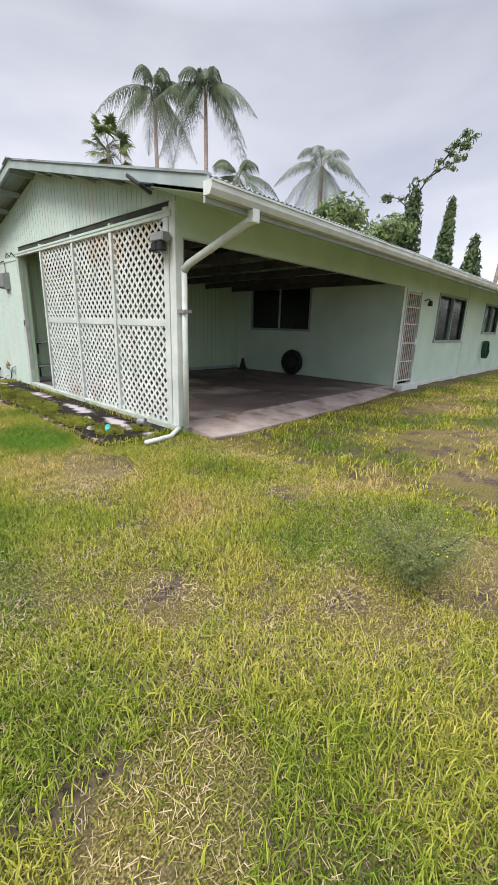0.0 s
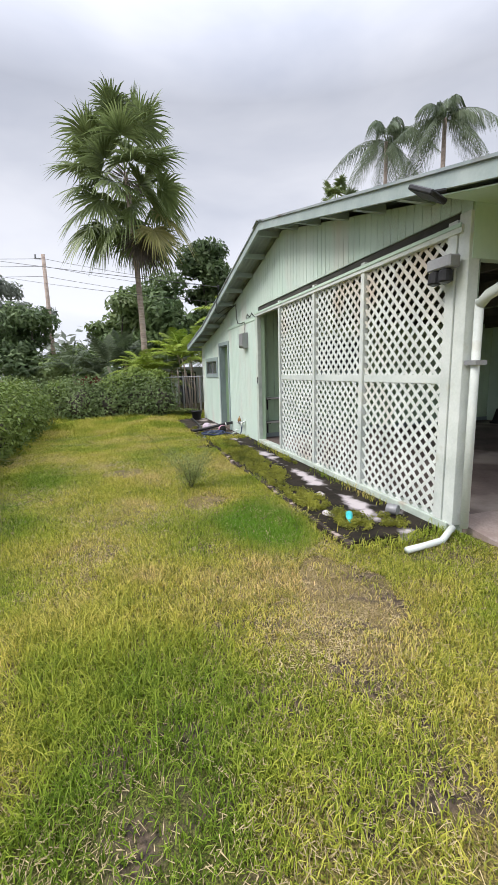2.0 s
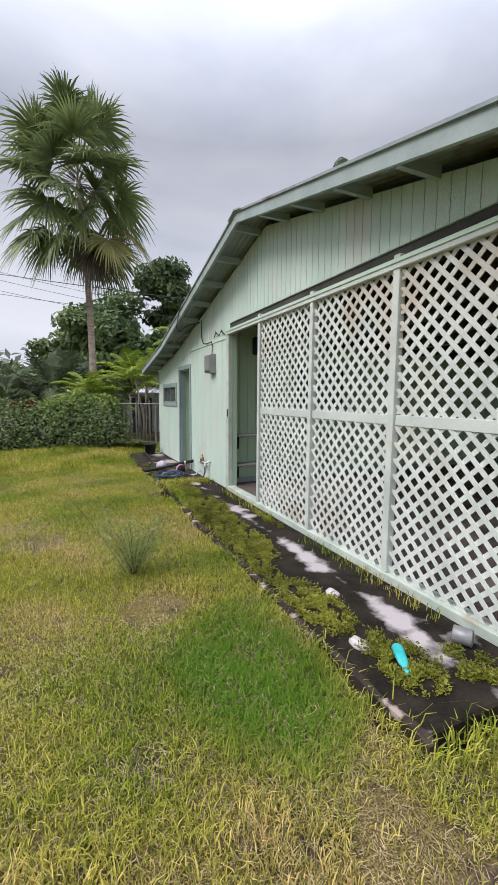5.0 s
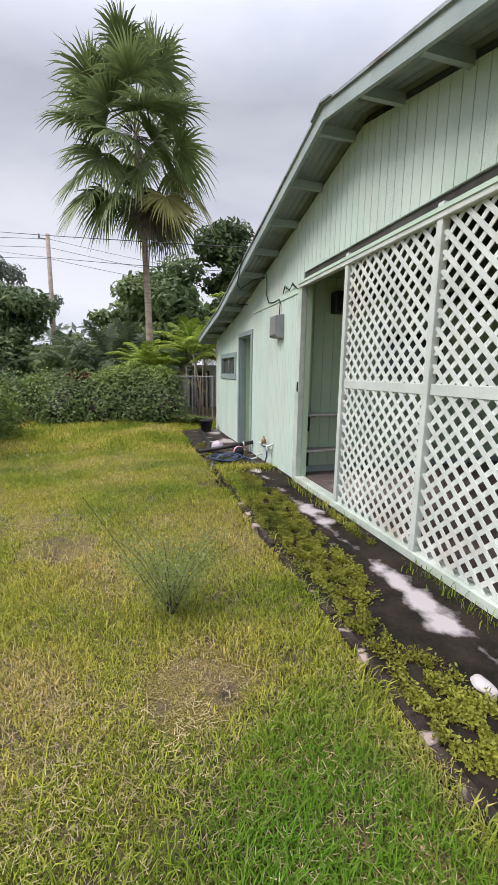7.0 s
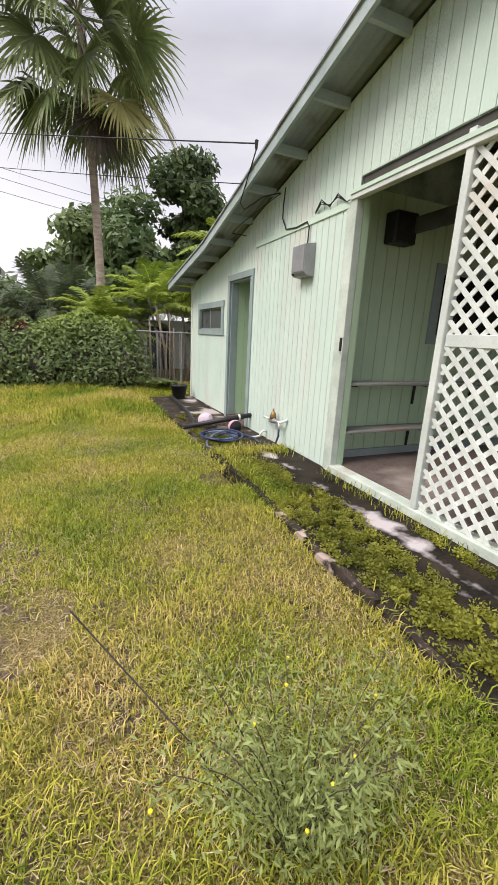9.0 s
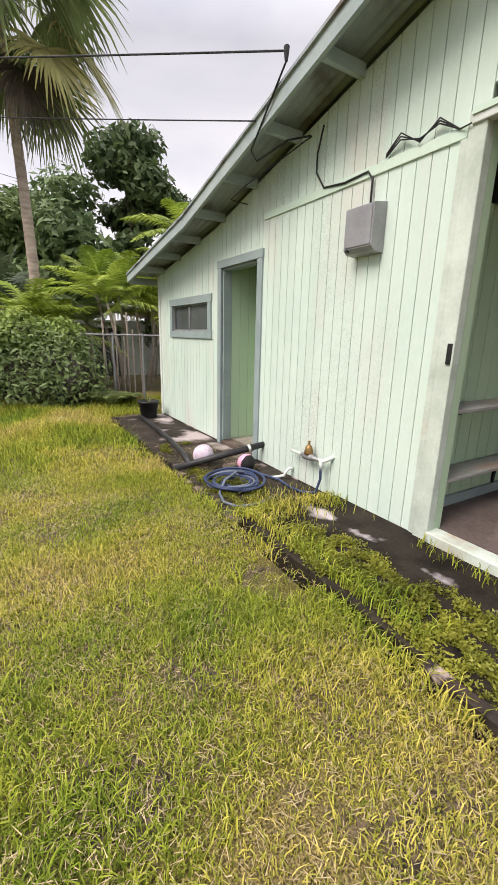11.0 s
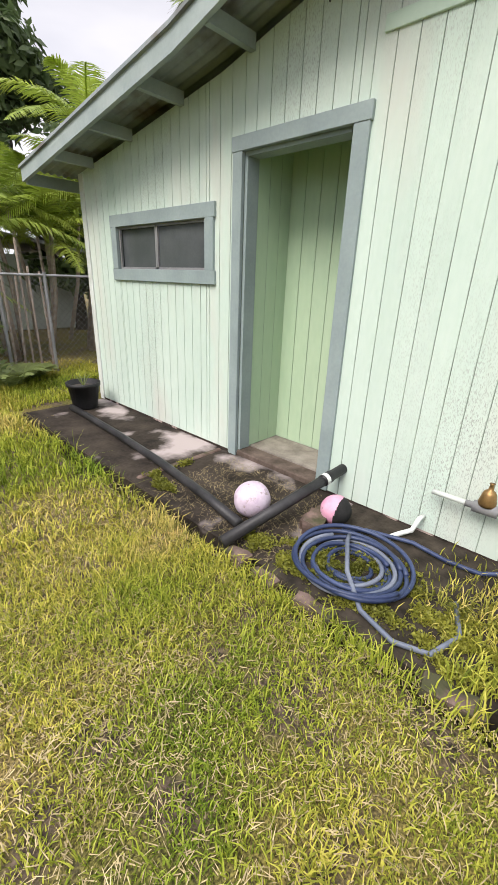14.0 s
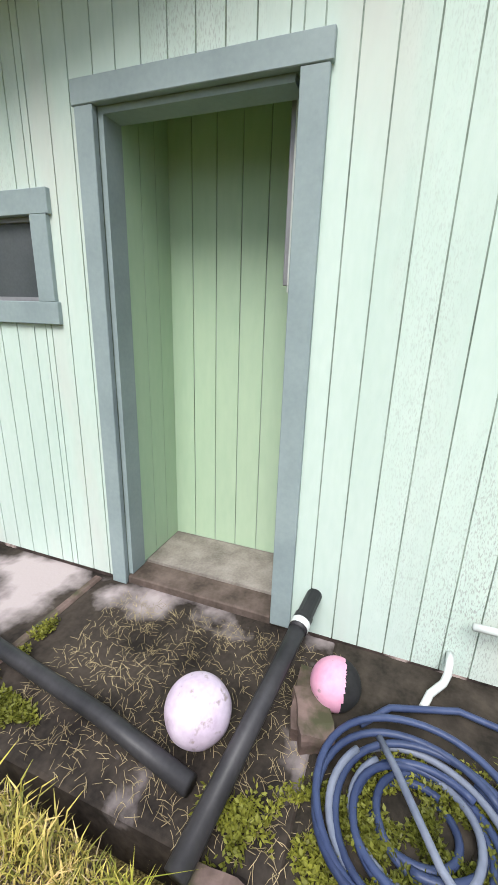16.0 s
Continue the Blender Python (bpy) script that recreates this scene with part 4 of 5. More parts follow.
BLUE = material("blue_hose", (0.018, 0.028, 0.075), (0.05, 0.07, 0.14), 4, 0.4, 0.03, 40, island=0.4)
PALE = material("faded_hose", (0.10, 0.12, 0.17), (0.2, 0.22, 0.27), 4, 0.45, 0.03, 40)
hose = thing("garden_hose", (2.48, 11.02, 0.09), "coiled blue-grey garden hose lying in weeds", "hose")
HR = random.Random(5)
for k in range(9):
    r0 = 0.11 + 0.023 * k + HR.uniform(-0.014, 0.014)
    cx, cy, ph = 2.47 + HR.uniform(-0.025, 0.025), 11.1 + HR.uniform(-0.025, 0.025), HR.uniform(0, 6)
    pts = [(cx + r0 * math.cos(a) * (1 + 0.04 * math.sin(2 * a + ph)), cy + r0 * 1.08 * math.sin(a), 0.125 + 0.006 * k + 0.014 * math.sin(a * 1.5 + ph)) for a in np.linspace(ph, ph + 6.6, 44)]
    part("coil", tube(pts, 0.0125, 8), PALE if k in (2, 5) else BLUE, hose, smooth=True)
part("free_end", tube([(2.7, 11.24, 0.16), (2.56, 11.18, 0.21), (2.36, 11.06, 0.19), (2.22, 10.9, 0.14), (2.17, 10.72, 0.13), (2.22, 10.58, 0.13), (2.4, 10.52, 0.135), (2.6, 10.6, 0.135)], 0.0125, 8), PALE, hose, "faded grey hose end", True)
part("supply_end", tube([(2.72, 11.3, 0.15), (2.84, 11.2, 0.14), (2.93, 10.95, 0.135), (2.9, 10.75, 0.135), (2.92, 10.58, 0.135), (3.0, 10.47, 0.15), (3.04, 10.46, 0.28), (3.04, 10.47, 0.42)], 0.013, 8), BLUE, hose, smooth=True)

BRASS = material("tarnished_brass", (0.20, 0.12, 0.05), (0.36, 0.22, 0.09), 12, 0.45, 0.1, metal=0.7)
valve = thing("water_valve", (3.05, 10.66, 0.44), "brass pressure valve on white plastic pipes by the wall", "valve")
part("supply_pipe", tube([(3.05, 10.94, 0.44), (3.05, 10.76, 0.44)], 0.016, 10), WHITE, valve, smooth=True)
part("fitting", tube([(3.05, 10.76, 0.44), (3.05, 10.50, 0.45)], 0.02, 10), GREY_METAL, valve, smooth=True)
part("valve_body", tube([(3.05, 10.72, 0.44), (3.05, 10.60, 0.445)], 0.034, 12), GREY_METAL, valve, smooth=True)
part("bell", lathe([(0.042, 0.0), (0.045, 0.02), (0.034, 0.07), (0.026, 0.085), (0.014, 0.09), (0.01, 0.125), (0.016, 0.13)], (3.05, 10.66, 0.465), 14), BRASS, valve, smooth=True)
part("tee", tube([(3.05, 10.52, 0.45), (3.05, 10.44, 0.455), (3.13, 10.40, 0.5)], 0.02, 10), WHITE, valve, smooth=True)
part("drop", tube([(3.045, 10.47, 0.45), (3.045, 10.47, 0.36)], 0.018, 10), WHITE, valve, smooth=True)
elbow = thing("elbow_pipe", (3.05, 11.0, 0.11), "white plastic elbow pipe out of the wall", "pipe")
part("tube", tube([(3.13, 10.98, 0.22), (3.07, 10.985, 0.22), (3.04, 10.99, 0.19), (3.03, 11.0, 0.15), (2.98, 11.05, 0.125), (2.9, 11.08, 0.122)], 0.016, 10), WHITE, elbow, smooth=True)

pot = thing("plant_pot", (2.79, 14.77, 0.1), "black plastic plant pot with a small weed", "pot")
part("pot_body", lathe([(0.125, 0), (0.135, 0.02), (0.17, 0.26), (0.185, 0.26), (0.188, 0.30), (0.17, 0.30), (0.16, 0.25)], (2.79, 14.77, 0.1), 22), BLACK, pot, smooth=True)
part("soil", lathe([(0.158, 0), (0.1, 0.012)], (2.79, 14.77, 0.345), 18), BARK_DARK, pot)
leaves = Strips()
for k in range(9):
    a = k * 0.75
    d = Vector((math.cos(a), math.sin(a), 0))
    leaves.add([Vector((2.79, 14.77, 0.345)) + d * t * 0.1 + Vector((0, 0, 0.2 * t - 0.05 * t * t)) for t in (0, 0.5, 1.0)], (0.01, 0.012, 0.002), d.cross(Vector((0, 0, 1))))
part("weed", leaves.mesh("weed", SHRUB), SHRUB, pot, "small green weed")

BRICK = material("mossy_brick", (0.08, 0.055, 0.045), (0.2, 0.14, 0.12), 9, 0.9, 0.5, 40, stain=(0.06, 0.06, 0.03), stain_scale=6, stain_at=(0.5, 0.62), island=0.2)
for x, y, z, sx, sy, sz, rz in [(2.68, 11.47, 0.14, 0.21, 0.12, 0.09, 20), (2.12, 11.6, 0.1, 0.15, 0.09, 0.06, 85), (2.1, 11.38, 0.095, 0.16, 0.07, 0.05, 80), (2.75, 11.52, 0.125, 0.3, 0.07, 0.07, 5), (2.11, 11.08, 0.1, 0.07, 0.2, 0.05, 4), (2.11, 10.45, 0.1, 0.09, 0.22, 0.05, 12)]:
    bm = box(-sx / 2, sx / 2, -sy / 2, sy / 2, -sz / 2, sz / 2)
    bmesh.ops.subdivide_edges(bm, edges=bm.edges, cuts=3, use_grid_fill=True)
    for v in bm.verts:
        v.co += Vector((noise.noise(v.co * 12 + Vector((x, y, 0))), noise.noise(v.co * 12 + Vector((y, 5, x))), noise.noise(v.co * 12 + Vector((9, x, y))))) * 0.018
    bmesh.ops.transform(bm, matrix=pose(x, y, z, 4, 3, rz), verts=bm.verts)
    tagged(part("broken_brick", bm, BRICK), "broken mossy red brick on the soil", "brick", group="broken bricks by the doorway")
edge_strip = tagged(part("slab_edging", box(2.24, 3.1, 12.78, 12.83, 0.06, 0.113, 0.01), BRICK), "weathered brick joint across the slab", "edging", kind="structure")

# kerb of weathered blocks along the walkway
kerb = thing("kerb", (2.1, 6.3, 0.1), "weathered dark timber-like kerb with pale flaking patches", "kerb", kind="structure")
y = 4.25
while y < 8.6:
    ln = HR.uniform(0.28, 0.5)
    bm = box(2.075 + HR.uniform(-0.008, 0.008), 2.135, y, y + ln - 0.01, 0.0, 0.155 + HR.uniform(-0.025, 0.012), 0.0)
    bmesh.ops.subdivide_edges(bm, edges=bm.edges, cuts=2, use_grid_fill=True)
    for v in bm.verts:
        v.co += Vector((noise.noise(v.co * 9), 0.3 * noise.noise(v.co * 11 + Vector((3, 0, 0))), noise.noise(v.co * 8 + Vector((0, 7, 0))))) * 0.014
    part("block", bm, KERB, kerb)
    y += ln

TEAL = material("teal_plastic", (0.02, 0.42, 0.45), (0.10, 0.62, 0.62), 8, 0.35, 0.05, stain=(0.6, 0.75, 0.75), stain_scale=10, stain_at=(0.55, 0.62))
scoop = part("teal_bottle", lathe([(0.012, 0.0), (0.02, 0.015), (0.018, 0.05), (0.035, 0.1), (0.042, 0.16), (0.045, 0.27), (0.035, 0.285)], (0, 0, 0), 14), TEAL, smooth=True)
scoop.matrix_basis = pose(2.33, 4.62, 0.187, 88, 0, 150) @ Matrix.Diagonal((0.8, 0.6, 0.85, 1))
tagged(scoop, "crumpled teal plastic bottle lying on the slab", "bottle")
bone = part("white_drain_end", tube([(2.5, 4.01, 0.13), (2.7, 4.02, 0.135), (2.9, 4.04, 0.14), (3.02, 4.1, 0.17), (3.1, 4.13, 0.2)], 0.03, 10), WHITE, smooth=True)
tagged(bone, "short white plastic drain pipe end in the grass", "pipe")
can = part("paint_can", lathe([(0.05, 0), (0.055, 0.005), (0.055, 0.11), (0.05, 0.115), (0.045, 0.11)], (0, 0, 0), 16), GREY_METAL, smooth=True)
can.matrix_basis = pose(2.88, 4.78, 0.205, 90, 0, 30)
tagged(can, "small grey can lying against the lattice foot", "can")
stone = part("white_stone", bmesh.new(), WHITE, smooth=True)
bm = bmesh.new()
bmesh.ops.create_icosphere(bm, subdivisions=3, radius=0.12)
for v in bm.verts:
    v.co = Vector((v.co.x, v.co.y, v.co.z * 0.6)) * (1 + 0.3 * noise.noise(v.co * 9))
bmesh.ops.translate(bm, vec=(1.4, 15.0, 0.1), verts=bm.verts)
bm.to_mesh(stone.data)
bm.free()
stone.data.materials.append(WHITE)
tagged(stone, "pale stone lying in the tall grass", "stone")
PALE_CONC = material("flaked_concrete", (0.42, 0.36, 0.36), (0.66, 0.6, 0.61), 7, 0.85, 0.3, 50)
for x, y, r in [(2.55, 5.62, 0.06), (2.3, 4.98, 0.07)]:
    bm = bmesh.new()
    bmesh.ops.create_icosphere(bm, subdivisions=3, radius=r)
    for v in bm.verts:
        v.co = Vector((v.co.x * 0.8, v.co.y * 1.3, v.co.z * 0.35)) * (1 + 0.35 * noise.noise(v.co * 20 + Vector((x, y, 0))))
    bmesh.ops.translate(bm, vec=(x, y, 0.155), verts=bm.verts)
    tagged(part("flaked_stone", bm, PALE_CONC, smooth=True), "pale flat stone on the blackened slab", "stone", group="pale stones on the slab")

# ---- plants ----
def fan_palm(place, height, crown_r, fronds, rng, lean=(0, 0), trunk_r=0.13):
    base = Vector(place)
    top = base + Vector((lean[0], lean[1], height))
    palm = thing("fan_palm", place, "tall fan palm with drooping green fronds, some yellowed", "palm tree")
    pts = [base.lerp(top, t) + Vector((0.1 * math.sin(3 * t), 0, 0)) for t in np.linspace(0, 1, 40)]
    part("trunk", tube(pts, trunk_r, 12, radii=[trunk_r * (1.35 - 0.5 * t) * (1 + 0.05 * (i % 2)) for i, t in enumerate(np.linspace(0, 1, 40))]), BARK, palm, smooth=True)
    for k in range(fronds):
        u = (k + 0.5) / fronds
        el = math.radians(80 - 150 * u + rng.uniform(-9, 9))
        az = k * 2.39996 + rng.uniform(-0.2, 0.2)
        d = Vector((math.cos(el) * math.cos(az), math.cos(el) * math.sin(az), math.sin(el)))
        start = top + Vector((0, 0, 0.35 - 1.1 * u))
        reach = crown_r * rng.uniform(0.38, 0.66)
        hub = start + d * reach + Vector((0, 0, -0.12 * reach))
        side = d.cross(Vector((0, 0, 1)))
        side = side.normalized() if side.length > 0.05 else Vector((1, 0, 0))
        nrm = side.cross(d).normalized()
        twist = Matrix.Rotation(rng.uniform(-0.9, 0.9), 3, d)
        side, nrm = twist @ side, twist @ nrm
        s = Strips()
        s.add([start, start.lerp(hub, 0.5) + Vector((0, 0, 0.08)), hub], (0.06, 0.05, 0.04), side)
        size = crown_r * rng.uniform(0.43, 0.52) * (0.85 if u > 0.85 else 1)
        n = 46
        for j in range(n):
            a = math.radians(-112 + 224 * j / (n - 1))
            ray = (d * math.cos(a) + side * math.sin(a)).normalized()
            fold = nrm * (0.25 * abs(math.sin(a)))
            ln = size * (1.0 - 0.22 * abs(a) / 2.2) * rng.uniform(0.9, 1.08)
            droop = rng.uniform(0.22, 0.6) * ln
            q = [hub + ray * ln * t + fold * ln * t * 0.6 - Vector((0, 0, droop * t ** 2.6)) for t in (0.04, 0.45, 0.75, 1.0)]
            across = ray.cross(nrm).normalized()
            s.add(q, (0.04, 0.085, 0.05, 0.004), (across + nrm * (0.5 if j % 2 else -0.5)).normalized())
        mat = PALM_DEAD if k in (fronds - 2,) else PALM_YELLOW if k in (fronds - 7, fronds - 12) else PALM_LEAF
        part("frond", s.mesh("frond", mat), mat, palm, "yellowed frond" if mat is PALM_YELLOW else "dead brown frond" if mat is PALM_DEAD else "")
    s = Strips()
    for k in range(90):
        d = Vector((rng.uniform(-1, 1), rng.uniform(-1, 1), rng.uniform(-0.7, 0.6))).normalized()
        p = top + Vector((0, 0, -0.2))
        s.add([p + d * 0.2, p + d * 0.7, p + d * rng.uniform(1.0, 1.5) + Vector((0, 0, -0.3))], (0.03, 0.03, 0.015), d.orthogonal().normalized())
    part("inflorescence", s.mesh("inflorescence", PALM_DEAD), PALM_DEAD, palm)
    return palm


def feather_frond(s, start, d, length, rng, droop=0.55, leaflet=0.45, width=0.03, n=34, hang=0.25):
    side = d.cross(Vector((0, 0, 1)))
    side = side.normalized() if side.length > 0.05 else Vector((1, 0, 0))
    rib = [start + d * length * t - Vector((0, 0, droop * length * t * t)) for t in np.linspace(0, 1, 9)]
    s.add(rib, [0.05 * length / 3 * (1 - 0.8 * t) + 0.008 for t in np.linspace(0, 1, 9)], side)
    for i in range(n):
        t = 0.14 + 0.86 * i / n
        k = min(int(t * 8), 7)
        p = rib[k].lerp(rib[k + 1], t * 8 - k)
        along = (rib[k + 1] - rib[k]).normalized()
        ln = leaflet * math.sin(math.pi * min(1, 0.18 + 0.8 * t)) * rng.uniform(0.85, 1.1)
        for sg in (-1, 1):
            w = (side * sg * 0.8 + along * 0.55 + Vector((0, 0, rng.uniform(-0.1, 0.25)))).normalized()
            s.add([p, p + w * ln * 0.5 - Vector((0, 0, hang * 0.25 * ln)), p + w * ln - Vector((0, 0, hang * ln))], (width, width, 0.004), along)


def feather_palm(place, height, frond_len, count, rng, mat, label, trunk_r=0.14, name="feather_palm", spread=(75, -25), droop=0.6, hang=0.9, stems=1):
    palm = thing(name, place, label, "palm tree")
    for st in range(stems):
        off = Vector((rng.uniform(-0.5, 0.5), rng.uniform(-0.5, 0.5), 0)) if stems > 1 else Vector((0, 0, 0))
        h = height * (rng.uniform(0.6, 1.0) if stems > 1 else 1)
        top = Vector(place) + off * 2 + Vector((0, 0, h))
        part("trunk", tube([Vector(place) + off, (Vector(place) + off).lerp(top, 0.5) + Vector((0.08, 0, 0)), top], trunk_r, 10, radii=[trunk_r * 1.2, trunk_r, trunk_r * 0.75]), BARK, palm, smooth=True)
        for k in range(count):
            u = (k + 0.5) / count
            el = math.radians(spread[0] + (spread[1] - spread[0]) * u + rng.uniform(-8, 8))
            az = k * 2.39996 + st + rng.uniform(-0.25, 0.25)
            s = Strips()
            feather_frond(s, top, Vector((math.cos(el) * math.cos(az), math.cos(el) * math.sin(az), math.sin(el))), frond_len * rng.uniform(0.85, 1.1), rng, droop, frond_len * 0.2, 0.012 * frond_len, 50, hang)
            part("frond", s.mesh("frond", mat), mat, palm)
    return palm


def tree(place, height, blobs, leaves, leaf_size, mat, label, rng, trunk_r=0.15, name="tree", category="tree", hang=0.0, shell=0.5):
    """Trunk with limbs that reach into each of the crown's blobs; blobs are relative to the tree's foot."""
    t = thing(name, place, label, category)
    foot = Vector(place)
    fork = foot + Vector((0, 0, height * 0.35))
    part("trunk", tube([foot - Vector((0, 0, 0.1)), foot.lerp(fork, 0.5) + Vector((0.05, 0.03, 0)), fork], trunk_r, 9, radii=[trunk_r * 1.25, trunk_r, trunk_r * 0.8]), BARK_DARK, t, smooth=True)
    for b in blobs[:8]:
        end = foot + Vector(b[:3])
        part("limb", tube([fork - Vector((0, 0, 0.15)), fork.lerp(end, 0.5) + Vector((rng.uniform(-0.2, 0.2), 0, 0.2)), end], 0.05, 6, radii=[trunk_r * 0.6, trunk_r * 0.35, 0.02]), BARK_DARK, t)
    g = np.random.default_rng(rng.randrange(10 ** 6))
    part("crown", leaf_cloud("crown", [(b[0] + foot.x, b[1] + foot.y, b[2] + foot.z, *b[3:]) for b in blobs], leaves, leaf_size, mat, g, shell, hang), mat, t)
    return t


def blob_crown(rng, n, rx, ry, z0, z1, r):
    out = []
    for _ in range(n):
        a, q = rng.uniform(0, 6.283), rng.uniform(0.15, 1) ** 0.6
        z = rng.uniform(z0, z1)
        f = 1 - 0.5 * abs((z - (z0 + z1) / 2) / ((z1 - z0) / 2)) ** 2
        s = r * rng.uniform(0.55, 1.15)
        out.append((rx * q * f * math.cos(a), ry * q * f * math.sin(a), z, s, s, s * rng.uniform(0.55, 0.8)))
    return out


PR = random.Random(11)
fan_palm((1.62, 20.0, 0.0), 9.7, 3.25, 46, PR, lean=(-0.3, 0), trunk_r=0.105)
feather_palm((17.0, 24.5, 0), 15.1, 3.5, 17, PR, FEATHER, "tall feather palm with hanging fronds", spread=(84, -25), droop=0.85, hang=1.5)
feather_palm((17.2, 20.0, 0), 14.0, 3.3, 16, PR, FEATHER, "tall feather palm with hanging fronds", spread=(84, -25), droop=0.85, hang=1.5)
feather_palm((16.5, 16.6, 0), 8.8, 2.8, 14, PR, FEATHER, "feather palm with hanging fronds behind the roof", spread=(75, -30), droop=0.75, hang=1.0)
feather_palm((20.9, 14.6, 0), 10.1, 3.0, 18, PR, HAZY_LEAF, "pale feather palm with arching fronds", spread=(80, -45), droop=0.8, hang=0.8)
fan_palm((15.4, 27.5, 0.0), 12.5, 2.0, 20, PR)
tree((22, 12.6, 0), 7.5, blob_crown(PR, 16, 2.6, 2.6, 3.2, 7.6, 1.1), 9000, 0.16, MID_LEAF, "light green garden tree behind the house", PR)
for x, y, h, w in [(23.5, 10.35, 9.0, 0.7), (24.3, 8.65, 8.0, 0.5), (25.2, 7.45, 6.0, 0.65)]:
    tree((x, y, 0), h, [(0.1 * math.sin(z), 0, z, w * (1.1 - 0.75 * (z / h) ** 2), w * (1.1 - 0.75 * (z / h) ** 2), 0.6) for z in np.arange(1.0, h, 0.45)], 6500, 0.14, DARK_LEAF,
         "narrow dark columnar tree wrapped in hanging leaves", PR, 0.12, "columnar_tree", hang=0.8)
branch = thing("bare_branch_tree", (24, 10.7, 0), "thin bare-limbed tree with sparse leaf clusters", "tree")
part("trunk", tube([(24, 10.9, 0), (24, 10.8, 5), (24, 10.6, 8.4)], 0.08, 8, radii=[0.12, 0.09, 0.05]), BARK_DARK, branch)
sprigs = []
for limb in ([(24, 10.6, 8.4), (24, 9.9, 9.4), (24, 9.1, 10.2), (24, 8.5, 10.9)], [(24, 9.9, 9.4), (24, 9.2, 9.7), (24, 8.5, 9.9)], [(24, 9.4, 9.9), (24, 8.7, 10.5), (24, 8.0, 10.7)], [(24, 10.7, 8.0), (24, 11.5, 8.7), (24, 12.2, 8.9)]):
    part("limb", tube(limb, 0.03, 6, radii=list(np.linspace(0.045, 0.012, len(limb)))), BARK_DARK, branch)
    for a, b in zip(limb[1:], limb[2:] + [limb[-1]]):
        for _ in range(3):
            t = PR.random()
            sprigs.append((24 + PR.uniform(-0.3, 0.3), a[1] + (b[1] - a[1]) * t + PR.uniform(-0.25, 0.25), a[2] + (b[2] - a[2]) * t + PR.uniform(-0.25, 0.25), 0.22, 0.22, 0.15))
part("crown", leaf_cloud("crown", sprigs, 900, 0.1, DARK_LEAF, RNG, 0.1, 0.4), DARK_LEAF, branch)
dead_pole = tagged(part("leaning_trunk", tube([(30, 7.6, 0), (30, 7.3, 5), (30, 7.0, 9)], 0.12, 8), BARK, smooth=True), "thin grey leaning trunk behind the house", "trunk")
feather_palm((3.6, 18.4, 0), 2.7, 1.9, 11, PR, ARECA, "clump of bright yellow-green areca palms", 0.04, "areca_palm", (80, 5), 0.45, 0.35, 5)
feather_palm((4.6, 20.4, 0), 3.6, 2.1, 11, PR, ARECA, "clump of bright yellow-green areca palms", 0.04, "areca_palm", (80, 5), 0.45, 0.35, 4)
feather_palm((4.3, 18.6, 0), 4.1, 2.2, 12, PR, ARECA, "clump of bright yellow-green areca palms", 0.05, "areca_palm", (80, -5), 0.5, 0.35, 3)
feather_palm((2.3, 18.1, 0), 2.3, 1.7, 11, PR, ARECA, "clump of bright yellow-green areca palms", 0.04, "areca_palm", (80, 0), 0.5, 0.35, 4)
feather_palm((0.7, 21.5, 0), 2.6, 2.6, 14, PR, FEATHER, "dark green palm behind the hedge", 0.1, "garden_palm", (80, 0), 0.35, 0.4, 2)
feather_palm((-1.6, 22.0, 0), 2.0, 2.2, 12, PR, FEATHER, "dark green palm behind the hedge", 0.08, "garden_palm", (80, 0), 0.4, 0.4, 2)
feather_palm((2.6, 19.0, 0), 1.8, 1.6, 12, PR, MID_LEAF, "leafy palm beside the fence", 0.05, "garden_palm", (80, 0), 0.45, 0.4, 2)
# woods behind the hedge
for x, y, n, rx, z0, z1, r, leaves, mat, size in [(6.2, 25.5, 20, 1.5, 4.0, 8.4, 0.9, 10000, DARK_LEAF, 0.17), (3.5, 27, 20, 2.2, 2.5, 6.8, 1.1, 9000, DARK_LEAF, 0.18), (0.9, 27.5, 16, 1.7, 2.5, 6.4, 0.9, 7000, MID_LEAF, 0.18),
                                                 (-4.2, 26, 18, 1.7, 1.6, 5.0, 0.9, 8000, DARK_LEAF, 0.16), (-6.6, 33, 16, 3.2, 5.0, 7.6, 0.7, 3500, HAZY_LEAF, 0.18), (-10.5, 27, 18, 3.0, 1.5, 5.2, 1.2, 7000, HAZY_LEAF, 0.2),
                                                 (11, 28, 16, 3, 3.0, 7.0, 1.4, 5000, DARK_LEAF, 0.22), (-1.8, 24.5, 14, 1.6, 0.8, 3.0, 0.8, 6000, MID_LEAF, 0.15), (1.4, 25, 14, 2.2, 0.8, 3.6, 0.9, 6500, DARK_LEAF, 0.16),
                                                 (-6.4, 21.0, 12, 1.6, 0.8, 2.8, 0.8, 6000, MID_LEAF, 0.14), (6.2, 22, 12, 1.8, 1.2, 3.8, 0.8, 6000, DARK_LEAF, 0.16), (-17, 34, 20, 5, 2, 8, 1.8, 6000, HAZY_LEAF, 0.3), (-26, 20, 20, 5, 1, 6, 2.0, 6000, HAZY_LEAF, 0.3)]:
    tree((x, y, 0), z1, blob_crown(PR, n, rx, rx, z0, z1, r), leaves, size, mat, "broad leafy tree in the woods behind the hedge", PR)
